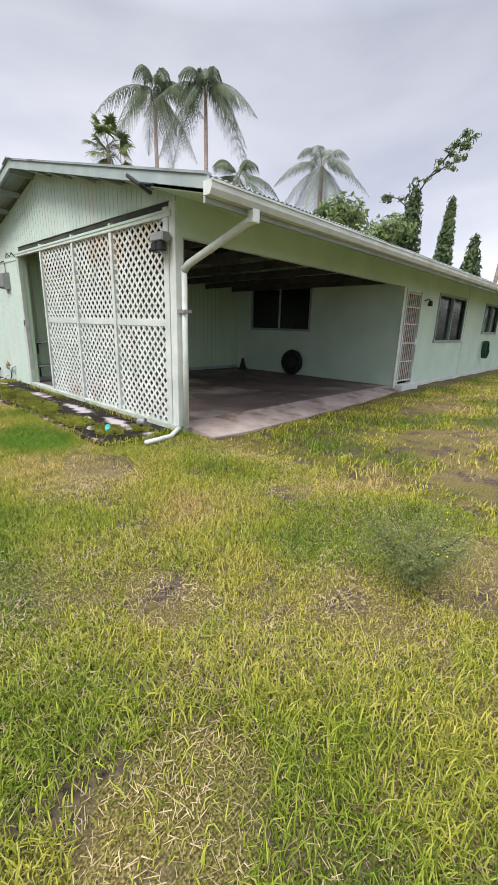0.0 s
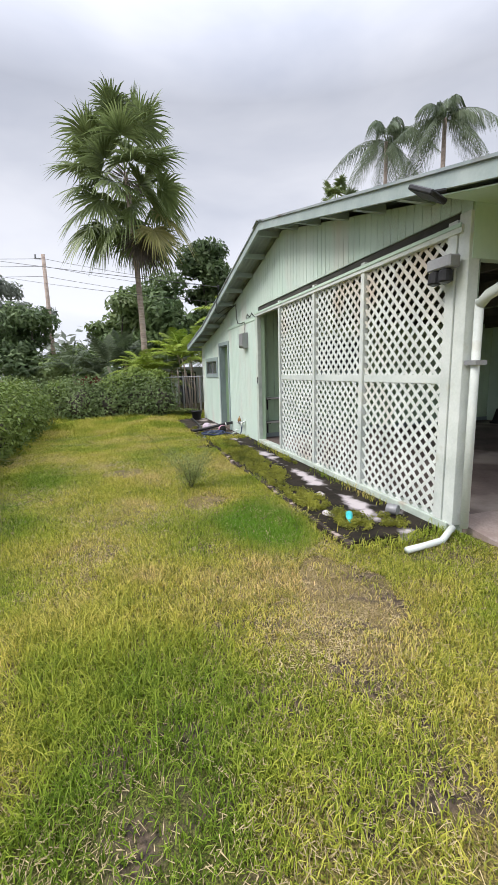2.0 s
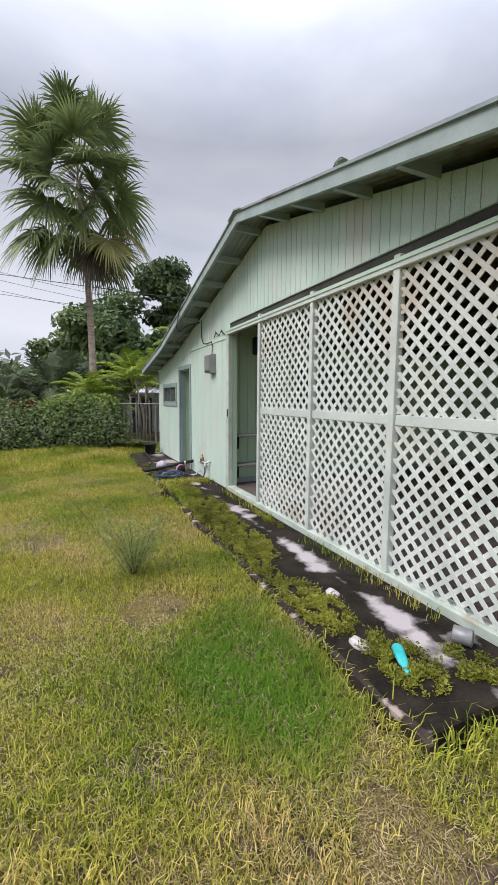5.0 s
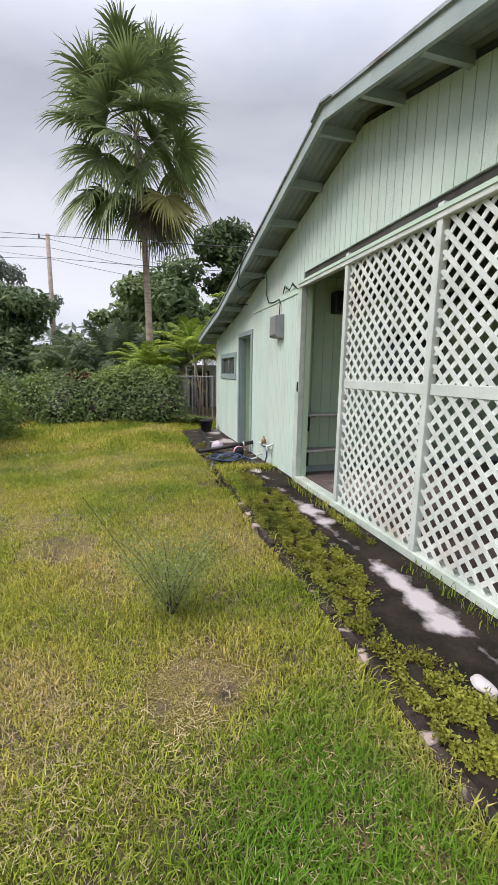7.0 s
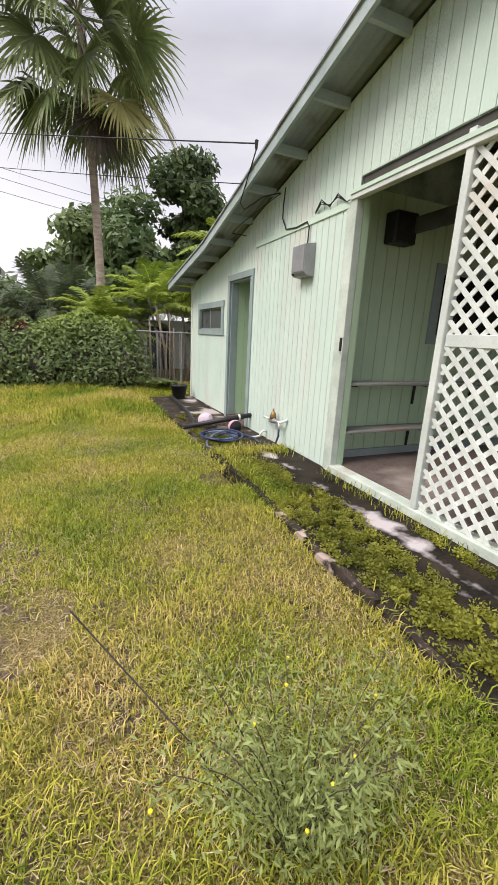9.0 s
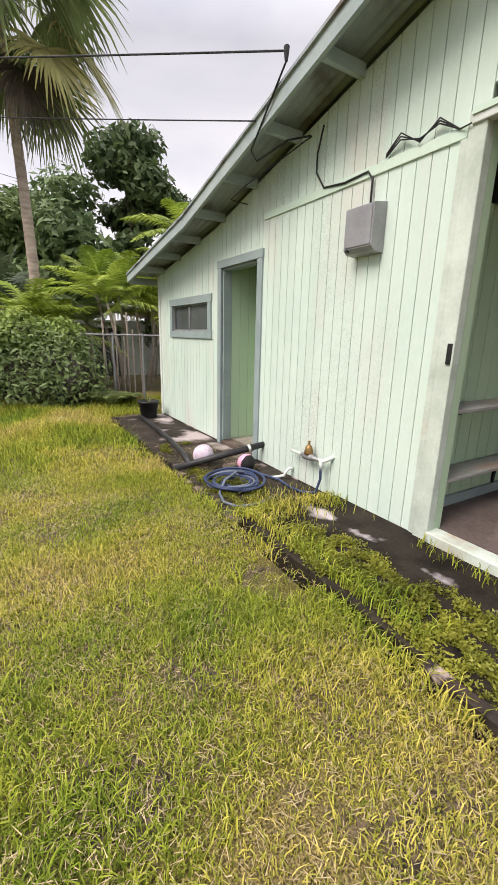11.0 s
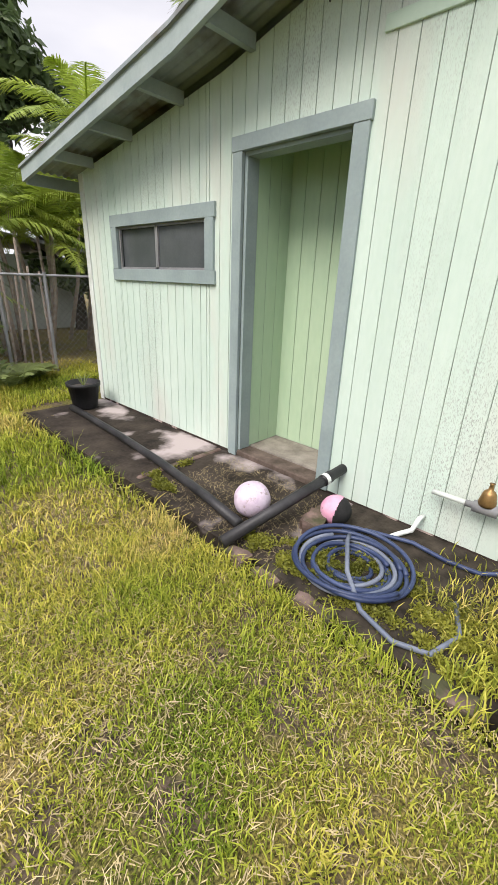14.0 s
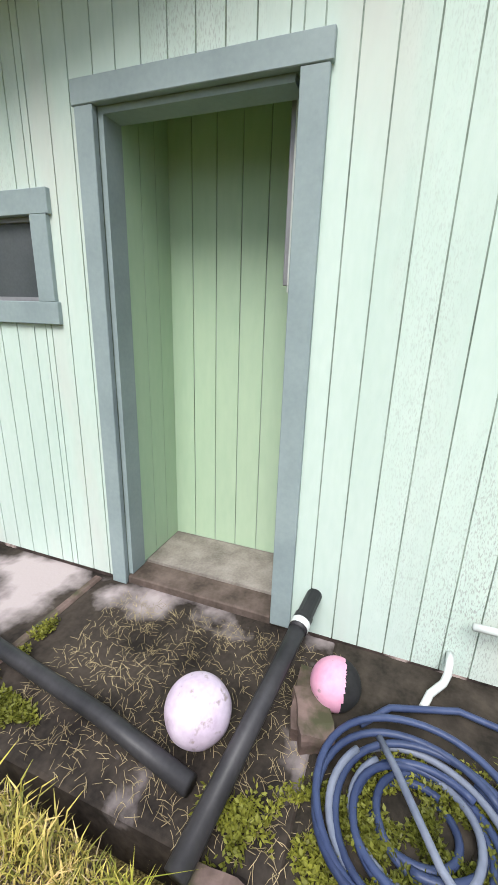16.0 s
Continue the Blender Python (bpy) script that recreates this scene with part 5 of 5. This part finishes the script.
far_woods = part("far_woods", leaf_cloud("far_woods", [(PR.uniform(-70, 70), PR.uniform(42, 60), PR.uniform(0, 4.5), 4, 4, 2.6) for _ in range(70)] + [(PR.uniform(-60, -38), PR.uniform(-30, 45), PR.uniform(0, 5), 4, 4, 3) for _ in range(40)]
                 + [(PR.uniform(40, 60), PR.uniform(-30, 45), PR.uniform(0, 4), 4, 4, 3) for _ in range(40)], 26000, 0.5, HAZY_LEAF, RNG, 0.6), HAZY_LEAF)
tagged(far_woods, "distant woods round the garden, haze in the leaf colour", "woods", kind="stuff")


def hedge(name, blobs, leaves, mat, label, size=0.05):
    h = thing(name, (blobs[0][0], blobs[0][1], 0), label, "hedge")
    core = bmesh.new()
    for b in blobs:
        g = bmesh.ops.create_icosphere(core, subdivisions=2, radius=1)
        for v in g["verts"]:
            q = 0.72 + 0.2 * noise.noise(v.co * 2 + Vector(b[:3]))
            v.co = Vector((b[0] + v.co.x * b[3] * q, b[1] + v.co.y * b[4] * q, max(0.0, b[2] + v.co.z * b[5] * q)))
    part("core", core, BARK_DARK, h)["kind"] = "stuff"
    part("leaves", leaf_cloud("leaves", blobs, leaves, size, mat, np.random.default_rng(len(blobs)), 0.72), mat, h)
    return h


hb = [(-2.5 + PR.uniform(-0.12, 0.12), y, 0.55 + PR.uniform(-0.05, 0.1), 0.75, 0.6, 0.78) for y in np.arange(5.0, 15.0, 0.55)]
hedge("trimmed_hedge", hb, 42000, HEDGE_LEAF, "trimmed green hedge along the lawn's side")
hb = [(x, 16.9 + PR.uniform(-0.15, 0.2) + (0.4 if x < -1 else 0), 0.62 + PR.uniform(-0.1, 0.1), 0.65, 0.7, 0.85 + PR.uniform(-0.1, 0.1)) for x in np.arange(-4.5, 2.1, 0.45)]
hedge("rear_hedge", hb, 34000, MID_LEAF, "overgrown dark green hedge across the lawn's end", 0.055)
hb = [(x, 17.1 + PR.uniform(-0.2, 0.2), 1.15 + PR.uniform(-0.1, 0.2), 0.4, 0.45, 0.5) for x in np.arange(0.2, 2.2, 0.4)] + [(-1.6, 17.3, 1.0, 0.5, 0.5, 0.45)]
hedge("hedge_top", hb, 8000, HEDGE_LEAF, "lighter leafy shoots rising above the hedge", 0.06)
s = Strips()
for k in range(40):
    a, el = PR.uniform(0, 6.28), PR.uniform(0.3, 1.4)
    d = Vector((math.cos(a) * math.cos(el), math.sin(a) * math.cos(el), math.sin(el)))
    p = Vector((-0.6 + PR.uniform(-0.15, 0.15), 17.2, 1.25))
    s.add([p, p + d * 0.25, p + d * 0.5 - Vector((0, 0, 0.08))], (0.03, 0.07, 0.01), d.orthogonal().normalized())
ti = thing("red_cordyline", (-0.6, 17.2, 0.0), "red-leaved cordyline rising from the hedge", "plant")
part("leaves", s.mesh("leaves", RED_LEAF), RED_LEAF, ti)
part("stem", tube([(-0.6, 17.2, 0), (-0.6, 17.2, 1.4)], 0.02, 6), BARK_DARK, ti)
for fx, fy, fs in [(2.45, 16.2, 1.0), (2.9, 16.6, 0.7)]:
    f = thing("fern", (fx, fy, 0.03), "arching green fern at the fence", "fern", group="ferns by the fence")
    for k in range(9):
        s = Strips()
        az = k * 0.72
        feather_frond(s, Vector((fx, fy, 0.03)), Vector((0.55 * math.cos(az), 0.55 * math.sin(az), 0.95)).normalized(), 0.95 * fs, PR, 0.55, 0.2, 0.022, 22, 0.2)
        part("frond", s.mesh("frond", SHRUB), SHRUB, f)

# chain-link fence and the neighbour's shed behind it
fence = thing("chain_fence", (2.9, 17.0, 0), "rusty chain-link fence with leaning sticks", "fence")
for x in (2.1, 2.75, 3.4, 4.4, 5.4):
    part("post", tube([(x, 17.0, 0), (x, 17.0, 1.55)], 0.025, 8), GREY_METAL, fence)
part("top_rail", tube([(2.1, 17.0, 1.5), (5.4, 17.0, 1.5)], 0.02, 8), GREY_METAL, fence)
s = Strips()
for c in np.arange(2.1 - 1.5, 5.4, 0.09):
    for w in (1, -1):
        a, b = (c, 0.03), (c + 1.45, 1.48)
        if w < 0:
            a, b = (c + 1.45, 0.03), (c, 1.48)
        lo, hi = max(min(a[0], b[0]), 2.1), min(max(a[0], b[0]), 5.4)
        if hi - lo > 0.05:
            def zz(x):
                return 0.03 + 1.45 * ((x - a[0]) / (b[0] - a[0]))
            s.add([Vector((lo, 17.0, zz(lo))), Vector((hi, 17.0, zz(hi)))], (0.006, 0.006), Vector((0, 0, 1)))
part("mesh", s.mesh("mesh", GREY_METAL), GREY_METAL, fence)
for k in range(7):
    x = 2.5 + 0.15 * k + PR.uniform(-0.05, 0.05)
    part("stick", tube([(x, 17.1, 0), (x + PR.uniform(-0.1, 0.1), 17.08, PR.uniform(1.3, 2.1))], 0.016, 6), BARK, fence)
shed = thing("neighbour_shed", (3.0, 23.0, 0), "neighbour's low grey shed with a pale metal roof", "shed")
part("wall", box(1.6, 6.5, 22.5, 25.0, 0.0, 1.95), WHITE, shed)
part("roof", prism("y", 22.0, 25.3, [(1.2, 2.05), (4.0, 2.4), (6.8, 2.05), (6.8, 2.12), (4.0, 2.48), (1.2, 2.12)]), GREY_METAL, shed)
# black panels on the uncut wall paint the shade of its openings
part("opening", box(2.1, 3.0, 22.47, 22.5, 0.6, 1.6), BLACK, shed, "black panel painted as a shaded opening")
part("opening", box(3.4, 4.3, 22.47, 22.5, 0.0, 1.7), BLACK, shed, "black panel painted as a shaded opening")

# ---- wiry shrubs on the lawn ----
FLOWER = material("yellow_petal", (0.7, 0.55, 0.02), (0.85, 0.72, 0.05), 20, 0.6, 0)


def wiry_shrub(place, height, stems, spread, leaves, label):
    sh = thing("wiry_shrub", place, label, "shrub")
    foot = Vector(place)
    pts = []
    for k in range(stems):
        a = k * 2.4 + PR.uniform(-0.3, 0.3)
        d = Vector((math.cos(a) * spread * PR.uniform(0.3, 1), math.sin(a) * spread * PR.uniform(0.3, 1), height * PR.uniform(0.6, 1.0)))
        line = [foot + d * t + Vector((0, 0, 0.08 * math.sin(3 * t))) for t in np.linspace(0, 1, 7)]
        part("stem", tube(line, 0.004, 5, radii=[0.0026 - 0.0016 * t for t in np.linspace(0, 1, 7)]), BARK_DARK, sh)
        for _ in range(leaves // stems):
            t = PR.uniform(0.2, 1)
            pts.append(foot + d * t + Vector((PR.gauss(0, 0.045), PR.gauss(0, 0.045), PR.gauss(0, 0.04) + 0.05 * math.sin(3 * t))))
    c = np.array(pts)
    g = np.random.default_rng(3)
    a = g.normal(size=c.shape)
    a /= np.linalg.norm(a, axis=1)[:, None]
    b = np.cross(a, g.normal(size=c.shape))
    b /= np.linalg.norm(b, axis=1)[:, None]
    q = np.stack([c, c + a * 0.012 + b * 0.0035, c + a * 0.026, c + a * 0.012 - b * 0.0035], 1)
    part("leaves", quads_mesh("leaves", q, SHRUB), SHRUB, sh)
    for p in pts[::len(pts) // 9]:
        bm = bmesh.new()
        bmesh.ops.create_icosphere(bm, subdivisions=1, radius=0.006)
        bmesh.ops.translate(bm, vec=p + Vector((0, 0, 0.02)), verts=bm.verts)
        part("flower", bm, FLOWER, sh, "small yellow flower")
    return sh


wiry_shrub((1.14, 6.65, 0.1), 0.6, 20, 0.4, 4200, "wiry grey-green shrub standing on the lawn")
sh = thing("bare_stalk", (1.15, 6.65, 0.1), "single leaning bare weed stalk", "stalk")
part("stem", tube([(1.1, 6.68, 0.1), (0.9, 6.78, 0.45), (0.62, 6.9, 0.86)], 0.0022, 6), BARK_DARK, sh)
wiry_shrub((2.05, 0.56, 0.1), 0.36, 24, 0.35, 5000, "low wiry green bush on the lawn")


# ---- grass ----
def blades(name, count, xr, yr, height, width, rng, keep, label, lean=0.8):
    """Bent grass blades of three faces each; keep(x, y) gives the share of blades kept and their height."""
    x, y = rng.uniform(*xr, count), rng.uniform(*yr, count)
    # most blades grow in tufts
    centre = rng.integers(0, max(count // 14, 1), count)
    spread = 2.5 * width + 0.008
    loose = rng.random(count) < 0.35
    x = np.where(loose, x, x[centre] + rng.normal(0, spread, count))
    y = np.where(loose, y, y[centre] + rng.normal(0, spread, count))
    share, tall = keep(x, y)
    ok = rng.random(count) < share
    x, y, tall = x[ok], y[ok], tall[ok]
    n = len(x)
    z = ground_z(x, y) - 0.005
    h = height * tall * rng.uniform(0.4, 1.35, n)
    az = rng.uniform(0, 2 * np.pi, n)
    ln = h * rng.uniform(0.1, lean * 1.6, n)
    dx, dy = np.cos(az), np.sin(az)
    face = az + np.pi / 2 + rng.normal(0, 0.6, n)
    wx, wy = np.cos(face) * width / 2 * rng.uniform(0.6, 1.3, n), np.sin(face) * width / 2
    v = np.zeros((n, 5, 3))
    v[:, 0] = np.stack([x - wx, y - wy, z], 1)
    v[:, 1] = np.stack([x + wx, y + wy, z], 1)
    mx, my, mz = x + dx * ln * 0.35, y + dy * ln * 0.35, z + h * 0.62
    v[:, 2] = np.stack([mx + wx * 0.8, my + wy * 0.8, mz], 1)
    v[:, 3] = np.stack([mx - wx * 0.8, my - wy * 0.8, mz], 1)
    v[:, 4] = np.stack([x + dx * ln, y + dy * ln, z + h * np.where(rng.random(n) < 0.35, 0.6, 0.95)], 1)
    me = bpy.data.meshes.new(name)
    me.vertices.add(5 * n)
    me.vertices.foreach_set("co", v.astype(np.float32).ravel())
    idx = (np.arange(n)[:, None] * 5 + np.array([0, 1, 2, 3, 3, 2, 4])).astype(np.int32)
    me.loops.add(7 * n)
    me.loops.foreach_set("vertex_index", idx.ravel())
    me.polygons.add(2 * n)
    me.polygons.foreach_set("loop_start", (np.arange(n)[:, None] * 7 + np.array([0, 4])).astype(np.int32).ravel())
    me.materials.append(GRASS)
    me.update(calc_edges=True)
    return tagged(part(name, me, GRASS), label, "grass", kind="stuff")


def smooth_noise(x, y, s, seed):
    """Cheap smooth field between 0 and 1."""
    r = np.random.default_rng(seed)
    out = np.zeros_like(x)
    for _ in range(7):
        a, p = r.uniform(0, 6.28), r.uniform(0, 6.28)
        k = s * r.uniform(0.6, 1.7)
        out += np.sin(k * (x * np.cos(a) + y * np.sin(a)) + p)
    return 0.5 + out / 7.5


BARE = [(1.0, 1.45, 0.22, 0.3), (0.45, 0.6, 0.3, 0.25), (2.5, 0.2, 0.5, 0.6), (2.6, 1.9, 0.25, 0.2), (0.3, 7.9, 0.35, 0.3), (1.2, 6.0, 0.25, 0.25), (1.75, 3.7, 0.3, 0.5), (5.5, 1.6, 0.9, 0.5), (8.0, 2.6, 1.4, 0.35), (4.2, 0.6, 0.6, 0.5), (2.0, 9.6, 0.3, 0.25)]


def lawn(x, y):
    share = np.clip(0.45 + 0.9 * smooth_noise(x, y, 6.0, 1), 0.3, 1) * np.clip(0.6 + 0.8 * smooth_noise(x, y, 17, 8), 0.4, 1)
    tall = 0.65 + 0.8 * smooth_noise(x, y, 3.2, 2)
    for bx0, by0, rx, ry in BARE:
        share = np.where(((x - bx0) / rx) ** 2 + ((y - by0) / ry) ** 2 < 1 + 0.6 * (smooth_noise(x, y, 12, 5) - 0.5), share * 0.12, share)
    edge = 2.12 - 0.10 * (smooth_noise(x, y, 7, 3) - 0.3)
    off = ((x > edge) & (y > 4.2) & (y < 15.2)) | ((x > 3.2) & (y > 3.55) & (y < 16)) | (x < -2.3) & (y > 5)
    lush = ((x - 1.62) ** 2 + (0.62 * (y - 5.08)) ** 2) < 0.22
    share = np.where(lush, 1.0, share)
    tall = np.where(lush, 1.25, tall)
    tall = tall * (1 + 0.9 * np.clip((y - 12.5) / 3, 0, 1) * np.clip((2.4 - x) / 1.5, 0, 1))
    tall = tall * (1 + 1.3 * np.exp(-(((x + 0.2) / 0.8) ** 2 + ((y - 3.6) / 0.8) ** 2)))
    return np.where(off, 0.0, share), tall


blades("grass_near", 950000, (-2.4, 3.3), (-0.3, 12.4), 0.042, 0.0058, RNG, lawn, "short yellow-green lawn grass mixed with straw")
blades("grass_far", 100000, (-2.6, 4.0), (12.4, 17.5), 0.085, 0.010, RNG, lawn, "tall yellow-green grass towards the hedge")
blades("grass_side", 110000, (3.3, 20.0), (-3.0, 4.1), 0.06, 0.012, RNG, lambda x, y: (lawn(x, y)[0] * np.where((y > 3.55) & (x < 9.9), 0, 1), lawn(x, y)[1]), "patchy lawn grass before the house front")
blades("grass_left", 60000, (-9.0, -2.3), (-3.0, 17), 0.07, 0.012, RNG, lambda x, y: (np.where((x > -3.0) & (y > 4.5), 0.0, 0.7) + 0 * x, 1 + 0 * x), "lawn grass beyond the hedge")
blades("grass_stalks", 2600, (-2.0, 2.2), (0.2, 15.5), 0.26, 0.0035, RNG, lambda x, y: (0.15 + 0.85 * np.exp(-(((x + 0.1) / 0.9) ** 2 + ((y - 3.5) / 0.9) ** 2)) + 0.5 * (y > 12.5), 1 + 0 * x), "thin long grass stalks", 0.9)


def straw(name, count, xr, yr, rng, label):
    """Dead blades lying flat and crossed over the turf."""
    x, y = rng.uniform(*xr, count), rng.uniform(*yr, count)
    share, _ = lawn(x, y)
    ok = (rng.random(count) < 0.35 + 0.65 * smooth_noise(x, y, 5.0, 31)) & (share > 0)
    x, y = x[ok], y[ok]
    n = len(x)
    a, ln = rng.uniform(0, 2 * np.pi, n), rng.uniform(0.015, 0.05, n)
    c = np.stack([x, y, ground_z(x, y) + rng.uniform(0.002, 0.03, n)], 1)
    d = np.stack([np.cos(a) * ln, np.sin(a) * ln, rng.normal(0, 0.012, n)], 1)
    s = np.stack([-np.sin(a), np.cos(a), rng.normal(0, 0.4, n)], 1) * 0.0016
    q = np.stack([c - s, c + s, c + d + s * 0.3, c + d - s * 0.3], 1)
    return tagged(part(name, quads_mesh(name, q, STRAW), STRAW), label, "straw", kind="stuff")


STRAW = material("dry_straw", (0.20, 0.155, 0.08), (0.46, 0.37, 0.21), 5, 0.9, 0, island=0.5)
straw("lawn_straw", 260000, (-2.4, 3.3), (-0.3, 13.0), RNG, "dead straw lying through the lawn")


def slab_top(x, y):
    return np.where(y < 10.35, 0.15, np.where(y < 11.45, 0.105, 0.1))


def weeds(name, count, spots, rng, mat, size, label, lift=0.05):
    """Low weeds of small leaves in patches (x, y, rx, ry) on the slabs."""
    spots = np.array(spots)
    p = spots[:, 2] * spots[:, 3]
    w = rng.choice(len(spots), count, p=p / p.sum())
    a, r = rng.uniform(0, 6.283, count), np.sqrt(rng.random(count)) * (0.75 + 0.35 * rng.random(count))
    x, y = spots[w, 0] + np.cos(a) * r * spots[w, 2], spots[w, 1] + np.sin(a) * r * spots[w, 3]
    ok = smooth_noise(x, y, 26, 21) > 0.42
    x, y = x[ok], y[ok]
    n = len(x)
    c = np.stack([x, y, slab_top(x, y) + rng.random(n) ** 1.5 * lift], 1)
    d = rng.normal(size=(n, 3))
    d[:, 2] = np.abs(d[:, 2]) * 0.6
    d /= np.linalg.norm(d, axis=1)[:, None]
    b = np.cross(d, rng.normal(size=(n, 3)))
    b /= np.linalg.norm(b, axis=1)[:, None]
    s = size * rng.uniform(0.6, 1.4, n)[:, None]
    q = np.stack([c, c + d * s + b * s * 0.5, c + d * 2 * s, c + d * s - b * s * 0.5], 1)
    return tagged(part(name, quads_mesh(name, q, mat), mat), label, "weeds", kind="stuff")


MOSS = [(2.3, 5.5, 0.2, 0.45), (2.4, 4.75, 0.2, 0.3), (2.36, 6.95, 0.25, 0.6), (2.36, 7.8, 0.26, 0.7), (2.42, 8.6, 0.3, 0.6), (2.22, 6.2, 0.1, 0.3), (2.75, 4.55, 0.15, 0.2), (2.38, 9.5, 0.25, 0.5), (2.95, 7.6, 0.05, 0.5)]
weeds("moss_weeds", 85000, MOSS, RNG, WEED, 0.010, "low yellow-green moss weeds on the blackened slab")
weeds("soil_weeds", 30000, [(2.45, 11.0, 0.28, 0.35), (2.35, 11.35, 0.15, 0.2), (2.3, 11.65, 0.12, 0.1), (2.3, 12.6, 0.06, 0.2), (2.5, 12.75, 0.25, 0.04), (2.4, 10.5, 0.25, 0.2)], RNG, WEED, 0.009, "small yellow-green weeds round the hose", 0.04)
s = Strips()
for k in range(2300):
    if k < 1300:
        x, y = 3.0 + PR.gauss(0, 0.05), PR.choice((PR.uniform(4.3, 9.4), PR.uniform(9.5, 10.5)))
        if y > 9.6:
            x = 2.95 + PR.gauss(0, 0.08)
        if math.sin(y * 5.0) + math.sin(y * 2.3 + 1) < -0.3:
            continue
    else:
        x, y = 2.62 + PR.gauss(0, 0.22), 10.38 + PR.gauss(0, 0.18)
        x = min(x, 3.06)
    hgt = PR.uniform(0.03, 0.085)
    a = PR.uniform(0, 6.28)
    d = Vector((math.cos(a), math.sin(a), 0))
    p = Vector((x, y, float(slab_top(np.float64(x), np.float64(y)))))
    s.add([p, p + d * hgt * 0.2 + Vector((0, 0, hgt * 0.7)), p + d * hgt * 0.6 + Vector((0, 0, hgt))], (0.006, 0.006, 0.001), d.cross(Vector((0, 0, 1))))
for k in range(2600):
    x, y = 2.05 + PR.gauss(0, 0.03), PR.uniform(4.3, 15.0)
    if math.sin(y * 3.1) + math.sin(y * 7.7 + 1) < -0.5:
        continue
    if k % 3 == 0:
        x, y = 2.16 + abs(PR.gauss(0, 0.09)), PR.uniform(8.7, 10.5)
    elif k % 3 == 1 and k < 1500:
        x, y = PR.uniform(2.0, 3.05), 4.2 + PR.gauss(0, 0.05)
    hgt, a = PR.uniform(0.05, 0.105), PR.gauss(0, 0.9)
    d = Vector((math.cos(a), math.sin(a), 0))
    p = Vector((x, y, float(slab_top(np.float64(x), np.float64(y))) if x > 2.13 and y > 4.3 else float(ground_z(x, min(y, 4.2) if x > 2.13 else y))))
    s.add([p, p + d * hgt * 0.25 + Vector((0, 0, hgt * 0.75)), p + d * hgt * 0.8 + Vector((0, 0, hgt * 0.85))], (0.006, 0.006, 0.001), d.cross(Vector((0, 0, 1))))
tagged(part("wall_foot_grass", s.mesh("wall_foot_grass", GRASS), GRASS), "green grass tufts along the wall foot", "grass", kind="stuff")
s = Strips()
for k in range(1500):
    x, y = PR.uniform(2.2, 3.05), PR.uniform(11.4, 12.6)
    a = PR.uniform(0, 6.28)
    d = Vector((math.cos(a), math.sin(a), 0)) * PR.uniform(0.02, 0.06)
    p = Vector((x, y, 0.103 + PR.uniform(0, 0.006)))
    s.add([p, p + d * 0.5 + Vector((0, 0, 0.004)), p + d + d.orthogonal() * 0.1], (0.002, 0.002, 0.001), d.cross(Vector((0, 0, 1))).normalized())
tagged(part("dry_clippings", s.mesh("dry_clippings", STRAW), STRAW), "scattered dry grass clippings on the slab", "straw", kind="stuff")

# ---- siding boards of the gable wall ----
cuts = sorted(set([round(4.165 + 0.116 * i, 4) for i in range(100) if 4.165 + 0.116 * i < BACK]) | {4.29, 9.39, 11.775, 12.625, 13.02, 14.35, BACK})
cuts = [c for i, c in enumerate(cuts) if i == 0 or c - cuts[i - 1] > 0.012]
for ya, yb in zip(cuts, cuts[1:]):
    m = (ya + yb) / 2
    for y0, y1, z0, z1 in WALL_SPANS:
        if y0 < m < y1:
            a, b = ya + 0.003, yb - 0.003
            lo = 2.93 if 4.29 < m < 9.39 else z0 + 0.03
            t0, t1 = (z1, z1) if z1 else (under_roof(a), under_roof(b))
            part("plank", prism("x", W, W + 0.012, [(a, lo), (b, lo), (b, t1), (a, t0)]), MINT, wall_west)
